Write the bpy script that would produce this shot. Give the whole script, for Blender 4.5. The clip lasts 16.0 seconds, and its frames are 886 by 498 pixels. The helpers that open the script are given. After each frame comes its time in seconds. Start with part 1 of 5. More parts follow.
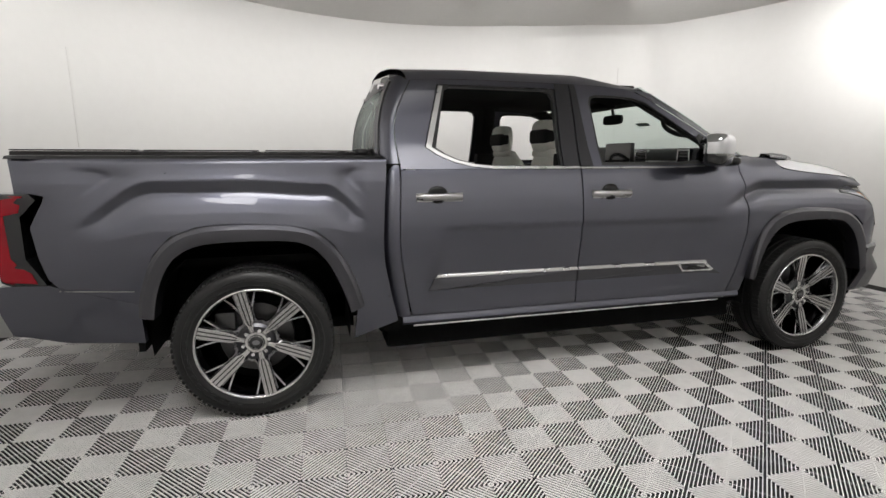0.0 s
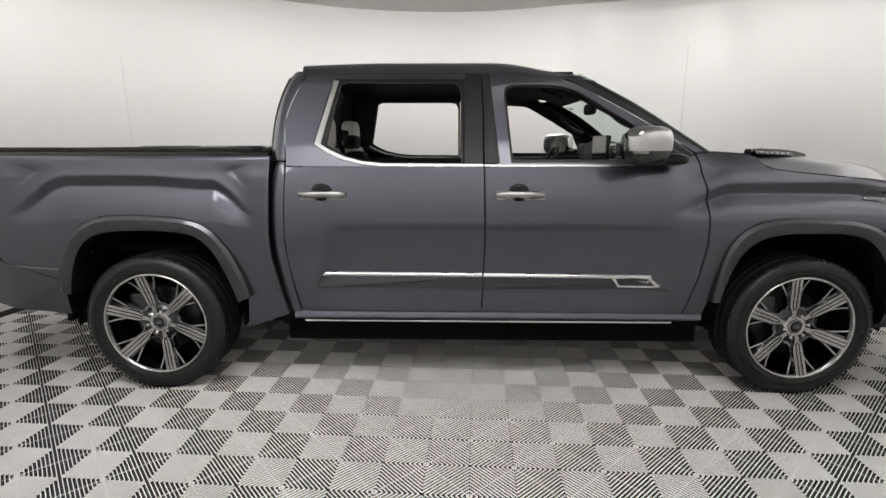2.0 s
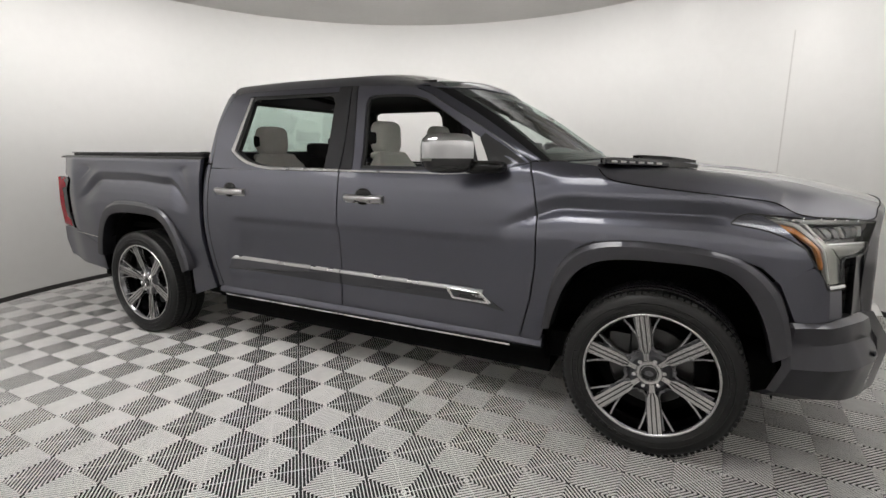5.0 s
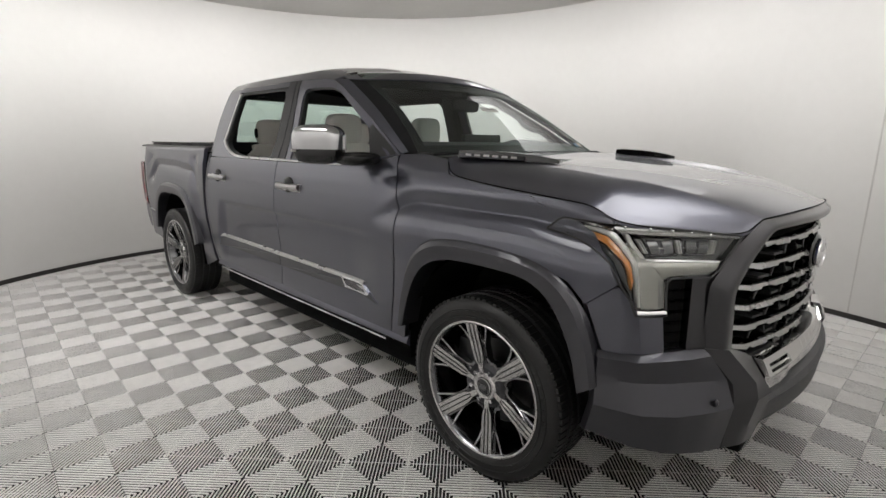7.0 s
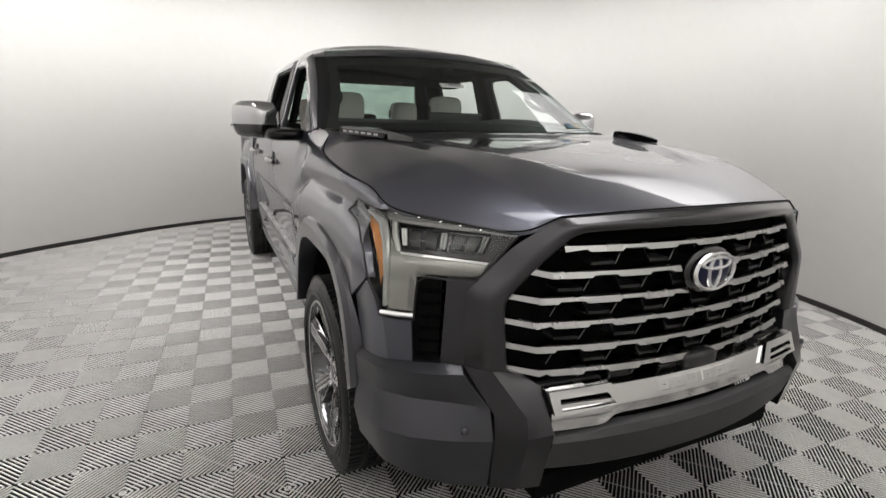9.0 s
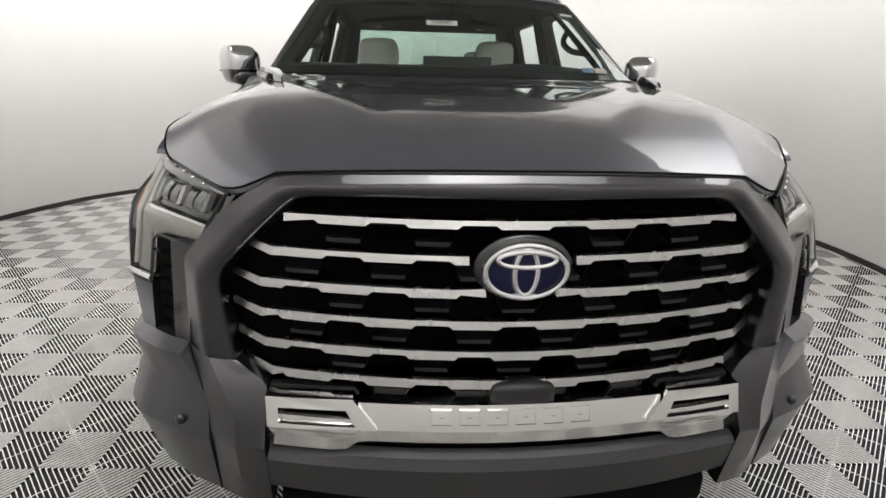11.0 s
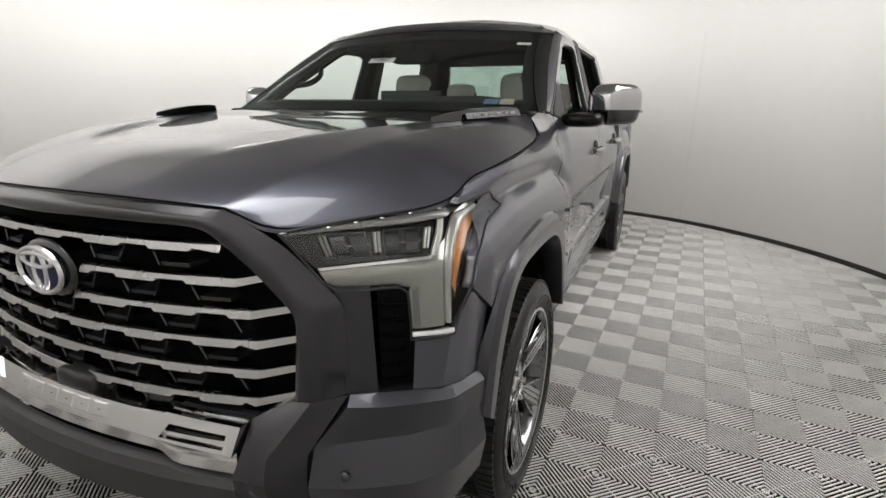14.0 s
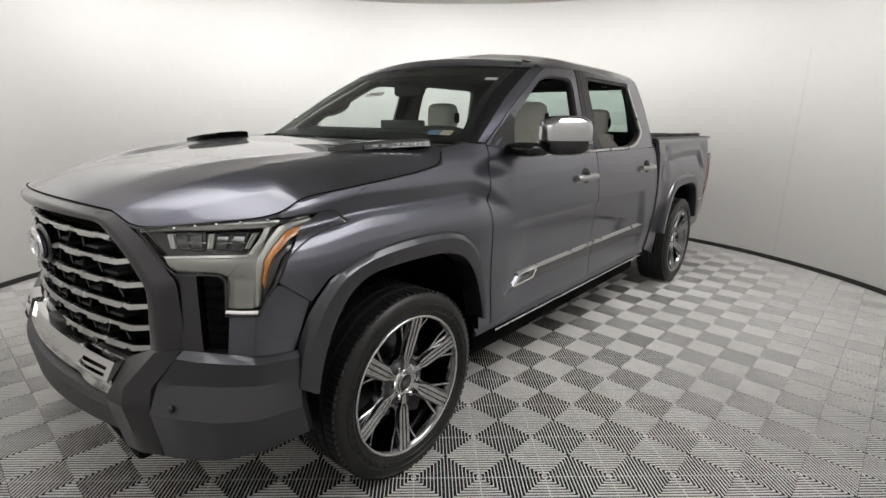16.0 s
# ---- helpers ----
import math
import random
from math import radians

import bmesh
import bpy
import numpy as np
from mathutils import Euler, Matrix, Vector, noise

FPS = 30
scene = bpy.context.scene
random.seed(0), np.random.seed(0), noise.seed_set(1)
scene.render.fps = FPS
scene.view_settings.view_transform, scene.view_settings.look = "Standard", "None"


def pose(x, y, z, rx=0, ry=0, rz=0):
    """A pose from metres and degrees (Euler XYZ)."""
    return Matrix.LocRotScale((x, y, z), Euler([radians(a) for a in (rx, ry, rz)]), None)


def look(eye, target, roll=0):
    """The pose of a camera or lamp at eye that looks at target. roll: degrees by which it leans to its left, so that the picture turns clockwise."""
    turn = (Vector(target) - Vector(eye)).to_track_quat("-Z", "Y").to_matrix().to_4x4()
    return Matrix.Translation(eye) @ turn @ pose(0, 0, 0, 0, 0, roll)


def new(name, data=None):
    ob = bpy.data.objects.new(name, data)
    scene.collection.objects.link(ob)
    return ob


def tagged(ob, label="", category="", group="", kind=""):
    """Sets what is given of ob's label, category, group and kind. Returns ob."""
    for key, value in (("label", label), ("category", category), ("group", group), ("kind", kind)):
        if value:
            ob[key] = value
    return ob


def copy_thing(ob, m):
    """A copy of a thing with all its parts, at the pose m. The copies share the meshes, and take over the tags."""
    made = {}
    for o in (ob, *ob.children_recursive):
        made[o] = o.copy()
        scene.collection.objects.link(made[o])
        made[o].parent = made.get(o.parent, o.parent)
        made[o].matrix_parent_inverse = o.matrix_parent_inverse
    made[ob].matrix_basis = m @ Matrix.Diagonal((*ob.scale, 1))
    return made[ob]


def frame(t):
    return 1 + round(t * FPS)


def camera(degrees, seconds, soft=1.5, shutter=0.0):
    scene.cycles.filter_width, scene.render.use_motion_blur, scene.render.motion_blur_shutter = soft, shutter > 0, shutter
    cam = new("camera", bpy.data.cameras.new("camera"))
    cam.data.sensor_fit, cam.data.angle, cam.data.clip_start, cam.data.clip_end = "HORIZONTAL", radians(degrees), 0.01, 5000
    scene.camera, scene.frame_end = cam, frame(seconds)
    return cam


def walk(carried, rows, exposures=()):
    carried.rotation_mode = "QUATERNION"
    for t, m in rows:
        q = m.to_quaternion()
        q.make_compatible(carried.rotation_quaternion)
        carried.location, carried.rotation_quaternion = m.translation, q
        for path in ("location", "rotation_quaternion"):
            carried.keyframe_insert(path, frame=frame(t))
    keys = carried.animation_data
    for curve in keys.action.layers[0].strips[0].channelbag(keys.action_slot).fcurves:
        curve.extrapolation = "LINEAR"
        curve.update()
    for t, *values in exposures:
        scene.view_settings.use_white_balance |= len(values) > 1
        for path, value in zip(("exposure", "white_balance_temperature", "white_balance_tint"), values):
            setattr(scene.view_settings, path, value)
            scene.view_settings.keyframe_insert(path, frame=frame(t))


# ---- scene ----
from mathutils.geometry import tessellate_polygon as tessellate

cam = camera(83.3, 16.0)
PATH = [
    (0, (0.304, -3.637, 1.381), (0.816, -1.739, 1.014), 0.1),
    (0.5, (0.642, -3.682, 1.375), (1.024, -1.753, 1.008), 0.2),
    (1, (1.003, -3.696, 1.393), (1.238, -1.745, 1.019), 0.2),
    (1.5, (1.383, -3.759, 1.419), (1.49, -1.801, 1.025), 0.1),
    (2, (1.729, -3.696, 1.438), (1.689, -1.741, 1.02), 0.0),
    (2.5, (2.065, -3.685, 1.458), (1.892, -1.738, 1.034), 0.1),
    (3, (2.435, -3.725, 1.456), (2.115, -1.795, 1.042), 0.2),
    (3.5, (2.766, -3.645, 1.426), (2.302, -1.738, 1.04), 0.2),
    (4, (3.12, -3.595, 1.436), (2.525, -1.725, 1.05), 0.2),
    (4.5, (3.459, -3.5, 1.435), (2.731, -1.678, 1.051), 0.2),
    (5, (3.789, -3.353, 1.437), (2.926, -1.591, 1.047), 0.2),
    (5.5, (4.103, -3.165, 1.44), (3.108, -1.477, 1.04), 0.2),
    (6, (4.394, -2.948, 1.442), (3.269, -1.346, 1.032), 0.2),
    (6.5, (4.657, -2.715, 1.441), (3.405, -1.211, 1.025), 0.3),
    (7, (4.963, -2.495, 1.442), (3.593, -1.1, 1.02), 0.6),
    (7.5, (5.149, -2.239, 1.424), (3.667, -0.967, 0.994), 0.9),
    (8, (5.301, -1.948, 1.426), (3.715, -0.812, 0.981), 1.1),
    (8.5, (5.499, -1.656, 1.437), (3.827, -0.664, 0.968), 1.3),
    (9, (5.621, -1.364, 1.432), (3.873, -0.528, 0.938), 1.4),
    (9.5, (5.658, -1.073, 1.418), (3.851, -0.406, 0.88), 1.5),
    (10, (5.643, -0.787, 1.401), (3.796, -0.293, 0.812), 1.5),
    (10.5, (5.609, -0.511, 1.386), (3.738, -0.187, 0.756), 1.4),
    (11, (5.588, -0.249, 1.38), (3.704, -0.084, 0.731), 1.4),
    (11.5, (5.609, 0.026, 1.386), (3.721, 0.038, 0.726), 1.1),
    (12, (5.584, 0.259, 1.38), (3.701, 0.12, 0.72), 0.9),
    (12.5, (5.504, 0.534, 1.39), (3.635, 0.239, 0.742), 0.6),
    (13, (5.475, 0.844, 1.392), (3.629, 0.393, 0.77), 0.4),
    (13.5, (5.412, 1.11, 1.392), (3.604, 0.496, 0.797), 0.7),
    (14, (5.326, 1.351, 1.401), (3.565, 0.576, 0.855), 0.5),
    (14.5, (5.329, 1.646, 1.427), (3.634, 0.72, 0.905), 0.8),
    (15, (5.273, 1.881, 1.449), (3.656, 0.823, 0.935), 1.2),
    (15.5, (5.132, 2.064, 1.46), (3.584, 0.899, 0.962), 1.0),
    (16, (5.061, 2.301, 1.473), (3.582, 1.047, 0.983), 0.9),
]
walk(cam, [(t, look(eye, target, roll)) for t, eye, target, roll in PATH], [(0, 0.0), (8, 0.0), (11, 0.33), (12.5, 0.32), (13.2, 0.24), (14.2, 0.04), (16, 0.0)])

# ---- light ----
world = bpy.data.worlds.new("booth_world")
scene.world = world
world.use_nodes = True
world.node_tree.nodes["Background"].inputs[0].default_value = (0.02, 0.02, 0.02, 1)
CENTRE = (1.63, -0.14)
CEILING = 3.17


def lamp(x, y, z, length, width, watts, colour=(1.0, 0.985, 0.97)):
    data = bpy.data.lights.new("unseen_lamp", "AREA")
    data.shape, data.size, data.size_y, data.energy, data.color = "RECTANGLE", width, length, watts, colour
    ob = new("unseen_lamp", data)
    ob.location = (x, y, z)
    return ob


# unseen wall washers in an assumed ring under the ceiling, turned out towards the wall: azimuth, radius, watts, tilt
for azimuth, r, watts, tilt in ((0, 3.2, 32, 64), (-30, 3.1, 26, 64), (-60, 2.6, 19, 60), (-90, 2.4, 24, 57), (-120, 2.3, 23, 56), (-150, 2.3, 18, 55), (180, 2.3, 17, 54), (150, 2.2, 15, 54), (120, 2.2, 15, 54), (90, 2.2, 15, 54), (60, 2.3, 15.5, 54), (30, 3.0, 15, 60)):
    a = radians(azimuth)
    ob = lamp(CENTRE[0] + r * math.cos(a), CENTRE[1] + r * math.sin(a), CEILING - 0.12, 1.15, 0.4, watts)
    ob.rotation_euler = (0, -radians(tilt), a)
    ob.data.spread = radians(124)
# unseen narrow-spread lamps, added to brighten the truck's sides, its front and the floor there: x, y, size along x and
# y, watts, the point each is aimed at, spread
for x, y, along_x, along_y, watts, aim, spread in ((1.3, -2.6, 3.6, 0.8, 33, (1.3, -1.9, 0), 76), (0.9, 2.1, 3.2, 0.8, 28, (0.9, 1.7, 0), 72), 
                                                   (-1.5, -3.0, 2.8, 1.8, 22, (-1.0, -0.95, 1.1), 76), (2.8, 2.5, 2.4, 1.5, 14, (3.4, 1.15, 0.8), 70), (4.2, 2.75, 1.4, 1.0, 12, (4.2, 2.75, 0.0), 56), (3.9, -2.7, 1.6, 1.0, 9, (3.9, -2.6, 0.0), 58), (5.7, 0.0, 0.8, 2.8, 3, (5.6, 0.0, 0.0), 64), (4.8, 0.0, 0.8, 2.4, 6, (4.8, 0.0, 0.0), 76)):
    ob = lamp(x, y, CEILING - 0.14, along_y, along_x, watts)
    ob.rotation_euler = (Vector(aim) - ob.location).to_track_quat("-Z", "Y").to_euler()
    ob.data.spread = radians(spread)


# ---- materials ----
def material(name, colour, rough=0.5, metal=0.0, coat=0.0, vary=0.0, scale=8.0, bump=0.0, bump_scale=60.0, rough_vary=0.0, spec=0.5, coat_rough=0.03, per_object=0.0):
    m = bpy.data.materials.new(name)
    m.use_nodes = True
    n, l = m.node_tree.nodes, m.node_tree.links
    b = n["Principled BSDF"]
    b.inputs["Base Color"].default_value = (*colour, 1)
    b.inputs["Roughness"].default_value = rough
    b.inputs["Metallic"].default_value = metal
    b.inputs["Coat Weight"].default_value = coat
    b.inputs["Coat Roughness"].default_value = coat_rough
    b.inputs["Specular IOR Level"].default_value = spec
    tc = n.new("ShaderNodeTexCoord")
    if vary or rough_vary:
        big = n.new("ShaderNodeTexNoise")
        big.inputs["Scale"].default_value, big.inputs["Detail"].default_value = scale, 6
        l.new(tc.outputs["Object"], big.inputs["Vector"])
    if vary:
        fine = n.new("ShaderNodeTexNoise")
        fine.inputs["Scale"].default_value, fine.inputs["Detail"].default_value = scale * 14, 4
        l.new(tc.outputs["Object"], fine.inputs["Vector"])
        add = n.new("ShaderNodeMath")
        add.operation = "ADD"
        l.new(big.outputs["Fac"], add.inputs[0]), l.new(fine.outputs["Fac"], add.inputs[1])
        rng = n.new("ShaderNodeMapRange")
        rng.inputs["From Min"].default_value, rng.inputs["From Max"].default_value = 0.6, 1.4
        rng.inputs["To Min"].default_value, rng.inputs["To Max"].default_value = 1 - vary, 1 + vary
        l.new(add.outputs[0], rng.inputs["Value"])
        fac = rng.outputs[0]
        if per_object:
            oi = n.new("ShaderNodeObjectInfo")
            r2 = n.new("ShaderNodeMapRange")
            r2.inputs["To Min"].default_value, r2.inputs["To Max"].default_value = 1 - per_object, 1 + per_object
            l.new(oi.outputs["Random"], r2.inputs["Value"])
            mul = n.new("ShaderNodeMath")
            mul.operation = "MULTIPLY"
            l.new(fac, mul.inputs[0]), l.new(r2.outputs[0], mul.inputs[1])
            fac = mul.outputs[0]
        mix = n.new("ShaderNodeVectorMath")
        mix.operation = "SCALE"
        mix.inputs[0].default_value = colour
        l.new(fac, mix.inputs["Scale"])
        l.new(mix.outputs[0], b.inputs["Base Color"])
    if rough_vary:
        rr = n.new("ShaderNodeMapRange")
        rr.inputs["From Min"].default_value, rr.inputs["From Max"].default_value = 0.3, 0.7
        rr.inputs["To Min"].default_value, rr.inputs["To Max"].default_value = max(0.02, rough - rough_vary), rough + rough_vary
        l.new(big.outputs["Fac"], rr.inputs["Value"])
        l.new(rr.outputs[0], b.inputs["Roughness"])
    if bump:
        bn = n.new("ShaderNodeTexNoise")
        bn.inputs["Scale"].default_value, bn.inputs["Detail"].default_value = bump_scale, 4
        l.new(tc.outputs["Object"], bn.inputs["Vector"])
        bp = n.new("ShaderNodeBump")
        bp.inputs["Strength"].default_value, bp.inputs["Distance"].default_value = 1.0, bump
        l.new(bn.outputs["Fac"], bp.inputs["Height"])
        l.new(bp.outputs[0], b.inputs["Normal"])
    return m


def glass_material(name, tint, low=0.025, high=0.3):
    """Clear sheet glass: see-through, with a mirror gloss that grows towards grazing."""
    m = bpy.data.materials.new(name)
    m.use_nodes = True
    n, l = m.node_tree.nodes, m.node_tree.links
    n.remove(n["Principled BSDF"])
    tr, gl, mx, lw = n.new("ShaderNodeBsdfTransparent"), n.new("ShaderNodeBsdfGlossy"), n.new("ShaderNodeMixShader"), n.new("ShaderNodeLayerWeight")
    tr.inputs[0].default_value = (*tint, 1)
    gl.inputs["Roughness"].default_value = 0.0
    pw, rg = n.new("ShaderNodeMath"), n.new("ShaderNodeMapRange")
    pw.operation = "POWER"
    pw.inputs[1].default_value = 5.0
    rg.inputs["To Min"].default_value, rg.inputs["To Max"].default_value = low, high
    l.new(lw.outputs["Facing"], pw.inputs[0]), l.new(pw.outputs[0], rg.inputs["Value"]), l.new(rg.outputs[0], mx.inputs[0])
    l.new(tr.outputs[0], mx.inputs[1]), l.new(gl.outputs[0], mx.inputs[2])
    l.new(mx.outputs[0], n["Material Output"].inputs[0])
    return m


M_PAINT = material("metallic_grey_paint", (0.105, 0.107, 0.135), 0.33, 0.95, 1.0, 0.05, 900.0, coat_rough=0.04)
M_PAINT.node_tree.nodes["Principled BSDF"].inputs["Coat IOR"].default_value = 1.56
M_FLARE = material("flare_paint", (0.068, 0.068, 0.078), 0.38, 0.9, 0.8, 0.05, 900.0, coat_rough=0.05)
M_SURROUND = material("surround_paint", (0.046, 0.045, 0.049), 0.28, 0.92, 0.9, 0.05, 900.0, coat_rough=0.04)
M_BLACK = material("black_trim", (0.012, 0.012, 0.013), 0.45, 0, 0, 0.2, 20, 0.0003, 300)
M_GLOSSBLACK = material("gloss_black", (0.008, 0.008, 0.009), 0.12, 0, 0.6)
M_BAND = material("windshield_frit", (0.012, 0.012, 0.013), 0.45, 0, 0, 0.1, 200, spec=0.15)
M_PILLAR = material("pillar_film", (0.030, 0.030, 0.034), 0.42, 0.4, 0.0, 0.1, 200)
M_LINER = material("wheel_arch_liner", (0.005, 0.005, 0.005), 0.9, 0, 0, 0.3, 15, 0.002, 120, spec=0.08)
M_LIP = material("lower_lip_plastic", (0.035, 0.035, 0.037), 0.5, 0, 0, 0.12, 30, 0.0004, 400)
M_CHROME = material("chrome", (0.82, 0.82, 0.83), 0.09, 1.0, rough_vary=0.03, scale=6)
M_CAP = material("mirror_cap_chrome", (0.52, 0.52, 0.53), 0.08, 1.0, rough_vary=0.03, scale=6)
M_SATIN = material("satin_chrome", (0.46, 0.457, 0.455), 0.30, 1.0, rough_vary=0.05, scale=10)
M_MACHINED = material("machined_alloy", (0.64, 0.635, 0.63), 0.18, 1.0, 0.3, 0.06, 30)
M_DARKCHROME = material("dark_chrome", (0.20, 0.20, 0.21), 0.12, 1.0, 0.4, 0.1, 30)
M_ALLOYDARK = material("dark_alloy", (0.05, 0.05, 0.055), 0.3, 0.8, 0.4)
M_RUBBER = material("tyre_rubber", (0.014, 0.014, 0.014), 0.38, 0, 0, 0.25, 18, 0.0006, 160, 0.08, spec=0.42)
M_BRAKE = material("brake_steel", (0.09, 0.09, 0.09), 0.35, 1.0, 0, 0.2, 20)
M_LEATHER = material("white_leather", (0.76, 0.74, 0.69), 0.45, 0, 0, 0.06, 10, 0.0008, 220)
M_HEADLINER = material("black_headliner", (0.008, 0.008, 0.008), 0.9, 0, 0, 0.2, 40)
M_DASH = material("dash_plastic", (0.02, 0.021, 0.022), 0.5, 0, 0, 0.2, 20, 0.0005, 260)
M_COVER = material("bed_cover_vinyl", (0.03, 0.028, 0.028), 0.5, 0, 0, 0.2, 12, 0.001, 180)
M_RED = material("red_lens", (0.27, 0.004, 0.012), 0.2, 0, 0.25, spec=0.3)
M_AMBER = material("amber_lens", (0.46, 0.17, 0.035), 0.22, 0, 0.6, 0.2, 30)
M_FROST = material("frosted_guide", (0.36, 0.36, 0.34), 0.3, 0.4, 0.6, 0.06, 20)
M_PROJECTOR = material("projector_glass", (0.03, 0.032, 0.034), 0.06, 0.3, 1.0)
M_DRL = material("light_guide_lens", (0.32, 0.32, 0.295), 0.24, 0.9, 0.9, 0.08, 8)
M_TIP = material("lamp_tip_plastic", (0.006, 0.006, 0.006), 0.22, 0, 0, spec=0.3)
M_LENS = material("dark_lamp_lens", (0.008, 0.008, 0.008), 0.05, 0.0, 0.6, 0.5, 9)
M_LAMPIN = material("lamp_reflector", (0.24, 0.24, 0.235), 0.2, 0.9)
M_BUMPER = material("bumper_chrome", (0.78, 0.775, 0.765), 0.12, 1.0, rough_vary=0.05, scale=5)
M_BLUE = material("emblem_blue", (0.006, 0.008, 0.04), 0.35, 0.0, 0.0, spec=0.25)
M_EMBLEM = material("emblem_silver", (0.78, 0.78, 0.79), 0.2, 1.0, 0.2)
M_BAR = material("grille_bar_silver", (0.42, 0.416, 0.412), 0.26, 1.0, rough_vary=0.05, scale=10)
M_WALL = material("white_booth_wall", (0.62, 0.61, 0.595), 0.62, 0, 0, 0.02, 0.8, 0.0006, 9, spec=0.3)
M_SEAM = material("wall_joint", (0.50, 0.485, 0.47), 0.8)
M_FAINT = material("faint_wall_joint", (0.595, 0.585, 0.57), 0.7)
M_CEIL = material("grey_ceiling", (0.55, 0.54, 0.52), 0.85, 0, 0, 0.04, 1.5)
M_BASE = material("black_baseboard", (0.03, 0.027, 0.026), 0.55, 0, 0, 0.2, 6)
M_TILE = material("floor_rib_plastic", (0.80, 0.785, 0.765), 0.38, 0, 0, 0.10, 1.3, 0.0, per_object=0.03)
# near-black groove bottoms and lower rib walls: groove shade put into the colour
M_GROOVE_SHADE = material("groove_shade", (0.012, 0.012, 0.012), 0.9, 0, 0, 0.3, 3)
M_WINDSHIELD = glass_material("windshield_glass", (0.77, 0.865, 0.825), 0.09, 0.3)
M_COVERGLASS = glass_material("lamp_cover", (0.95, 0.955, 0.95), 0.03, 0.22)
M_TAG = material("white_tag", (0.75, 0.78, 0.74), 0.6)
M_STICKER = material("blue_sticker", (0.10, 0.20, 0.28), 0.6, 0, 0, 0.4, 60)
M_STICKER2 = material("beige_sticker", (0.40, 0.37, 0.30), 0.6, 0, 0, 0.3, 60)


# ---- mesh tools ----
def part(name, bm, mat, parent, label="", angle=35, fix=True):
    if fix:
        bmesh.ops.recalc_face_normals(bm, faces=bm.faces)
    me = bpy.data.meshes.new(name)
    bm.to_mesh(me)
    bm.free()
    me.polygons.foreach_set("use_smooth", [True] * len(me.polygons))
    me.set_sharp_from_angle(angle=radians(angle))
    for one in mat if isinstance(mat, (list, tuple)) else [mat]:
        me.materials.append(one)
    ob = new(name, me)
    if parent is not None:
        ob.parent = parent
    return tagged(ob, label) if label else ob


def along(points, n):
    """n points at even steps along a line through the given points."""
    p = np.array(points, float)
    d = np.r_[0, np.cumsum(np.linalg.norm(np.diff(p, axis=0), axis=1))]
    s = np.linspace(0, d[-1], n)
    return np.stack([np.interp(s, d, p[:, k]) for k in range(p.shape[1])], 1)


def smooth_line(points, n, rounds=2):
    """The same along a rounded line."""
    p = np.array(points, float)
    for _ in range(rounds):
        q = [p[0]]
        for a, b in zip(p[:-1], p[1:]):
            q += [a * 0.75 + b * 0.25, a * 0.25 + b * 0.75]
        q.append(p[-1])
        p = np.array(q)
    return along(p, n)


def sheet(grid, depth=(0, 0, 0)):
    """A bmesh from a grid of points [row][column]; its rim is turned back by depth."""
    g = np.asarray(grid, float)
    r, c = g.shape[:2]
    bm = bmesh.new()
    v = [[bm.verts.new(g[i, j]) for j in range(c)] for i in range(r)]
    for i in range(r - 1):
        for j in range(c - 1):
            bm.faces.new((v[i][j], v[i + 1][j], v[i + 1][j + 1], v[i][j + 1]))
    if any(depth):
        loop = [v[0][j] for j in range(c)] + [v[i][c - 1] for i in range(1, r)] + [v[r - 1][j] for j in range(c - 2, -1, -1)] + [v[i][0] for i in range(r - 2, 0, -1)]
        back = [bm.verts.new(p.co + Vector(depth)) for p in loop]
        for k in range(len(loop)):
            m = (k + 1) % len(loop)
            bm.faces.new((loop[k], loop[m], back[m], back[k]))
    bmesh.ops.remove_doubles(bm, verts=bm.verts, dist=0.0004)
    return bm


def coons(bottom, top, left, right, nu, nv):
    """A grid [v][u] of plan points between four border lines."""
    b, t, l, r = along(bottom, nu), along(top, nu), along(left, nv), along(right, nv)
    u, v = np.linspace(0, 1, nu)[None, :, None], np.linspace(0, 1, nv)[:, None, None]
    return (1 - v) * b[None] + v * t[None] + (1 - u) * l[:, None] + u * r[:, None] - ((1 - u) * (1 - v) * b[0] + u * (1 - v) * b[-1] + (1 - u) * v * t[0] + u * v * t[-1])


def ruled(a, b, nu, nv, bulge=(0, 0, 0)):
    """A grid between two lines in space, pushed out by bulge in the middle."""
    p, q = along(a, nu), along(b, nu)
    v = np.linspace(0, 1, nv)[:, None, None]
    return p[None] * (1 - v) + q[None] * v + np.array(bulge) * (4 * v * (1 - v))


def side_of(points, s):
    """The points, laid on one side of the truck (s = -1 its right, 1 its left)."""
    p = np.array(points, float)
    p[..., 1] *= s
    return p


def add_box(bm, x0, x1, y0, y1, z0, z1, bevel=0.0, m=None):
    new_verts = bmesh.ops.create_cube(bm, size=1.0)["verts"]
    mat = Matrix.Translation(((x0 + x1) / 2, (y0 + y1) / 2, (z0 + z1) / 2)) @ Matrix.Diagonal((x1 - x0, y1 - y0, z1 - z0, 1))
    bmesh.ops.transform(bm, matrix=(m or Matrix()) @ mat, verts=new_verts)
    if bevel:
        edges = list({e for q in new_verts for e in q.link_edges})
        bmesh.ops.bevel(bm, geom=edges, offset=bevel, segments=2, affect="EDGES", profile=0.6)


def box(*a, bevel=0.0, m=None):
    bm = bmesh.new()
    add_box(bm, *a, bevel=bevel, m=m)
    return bm


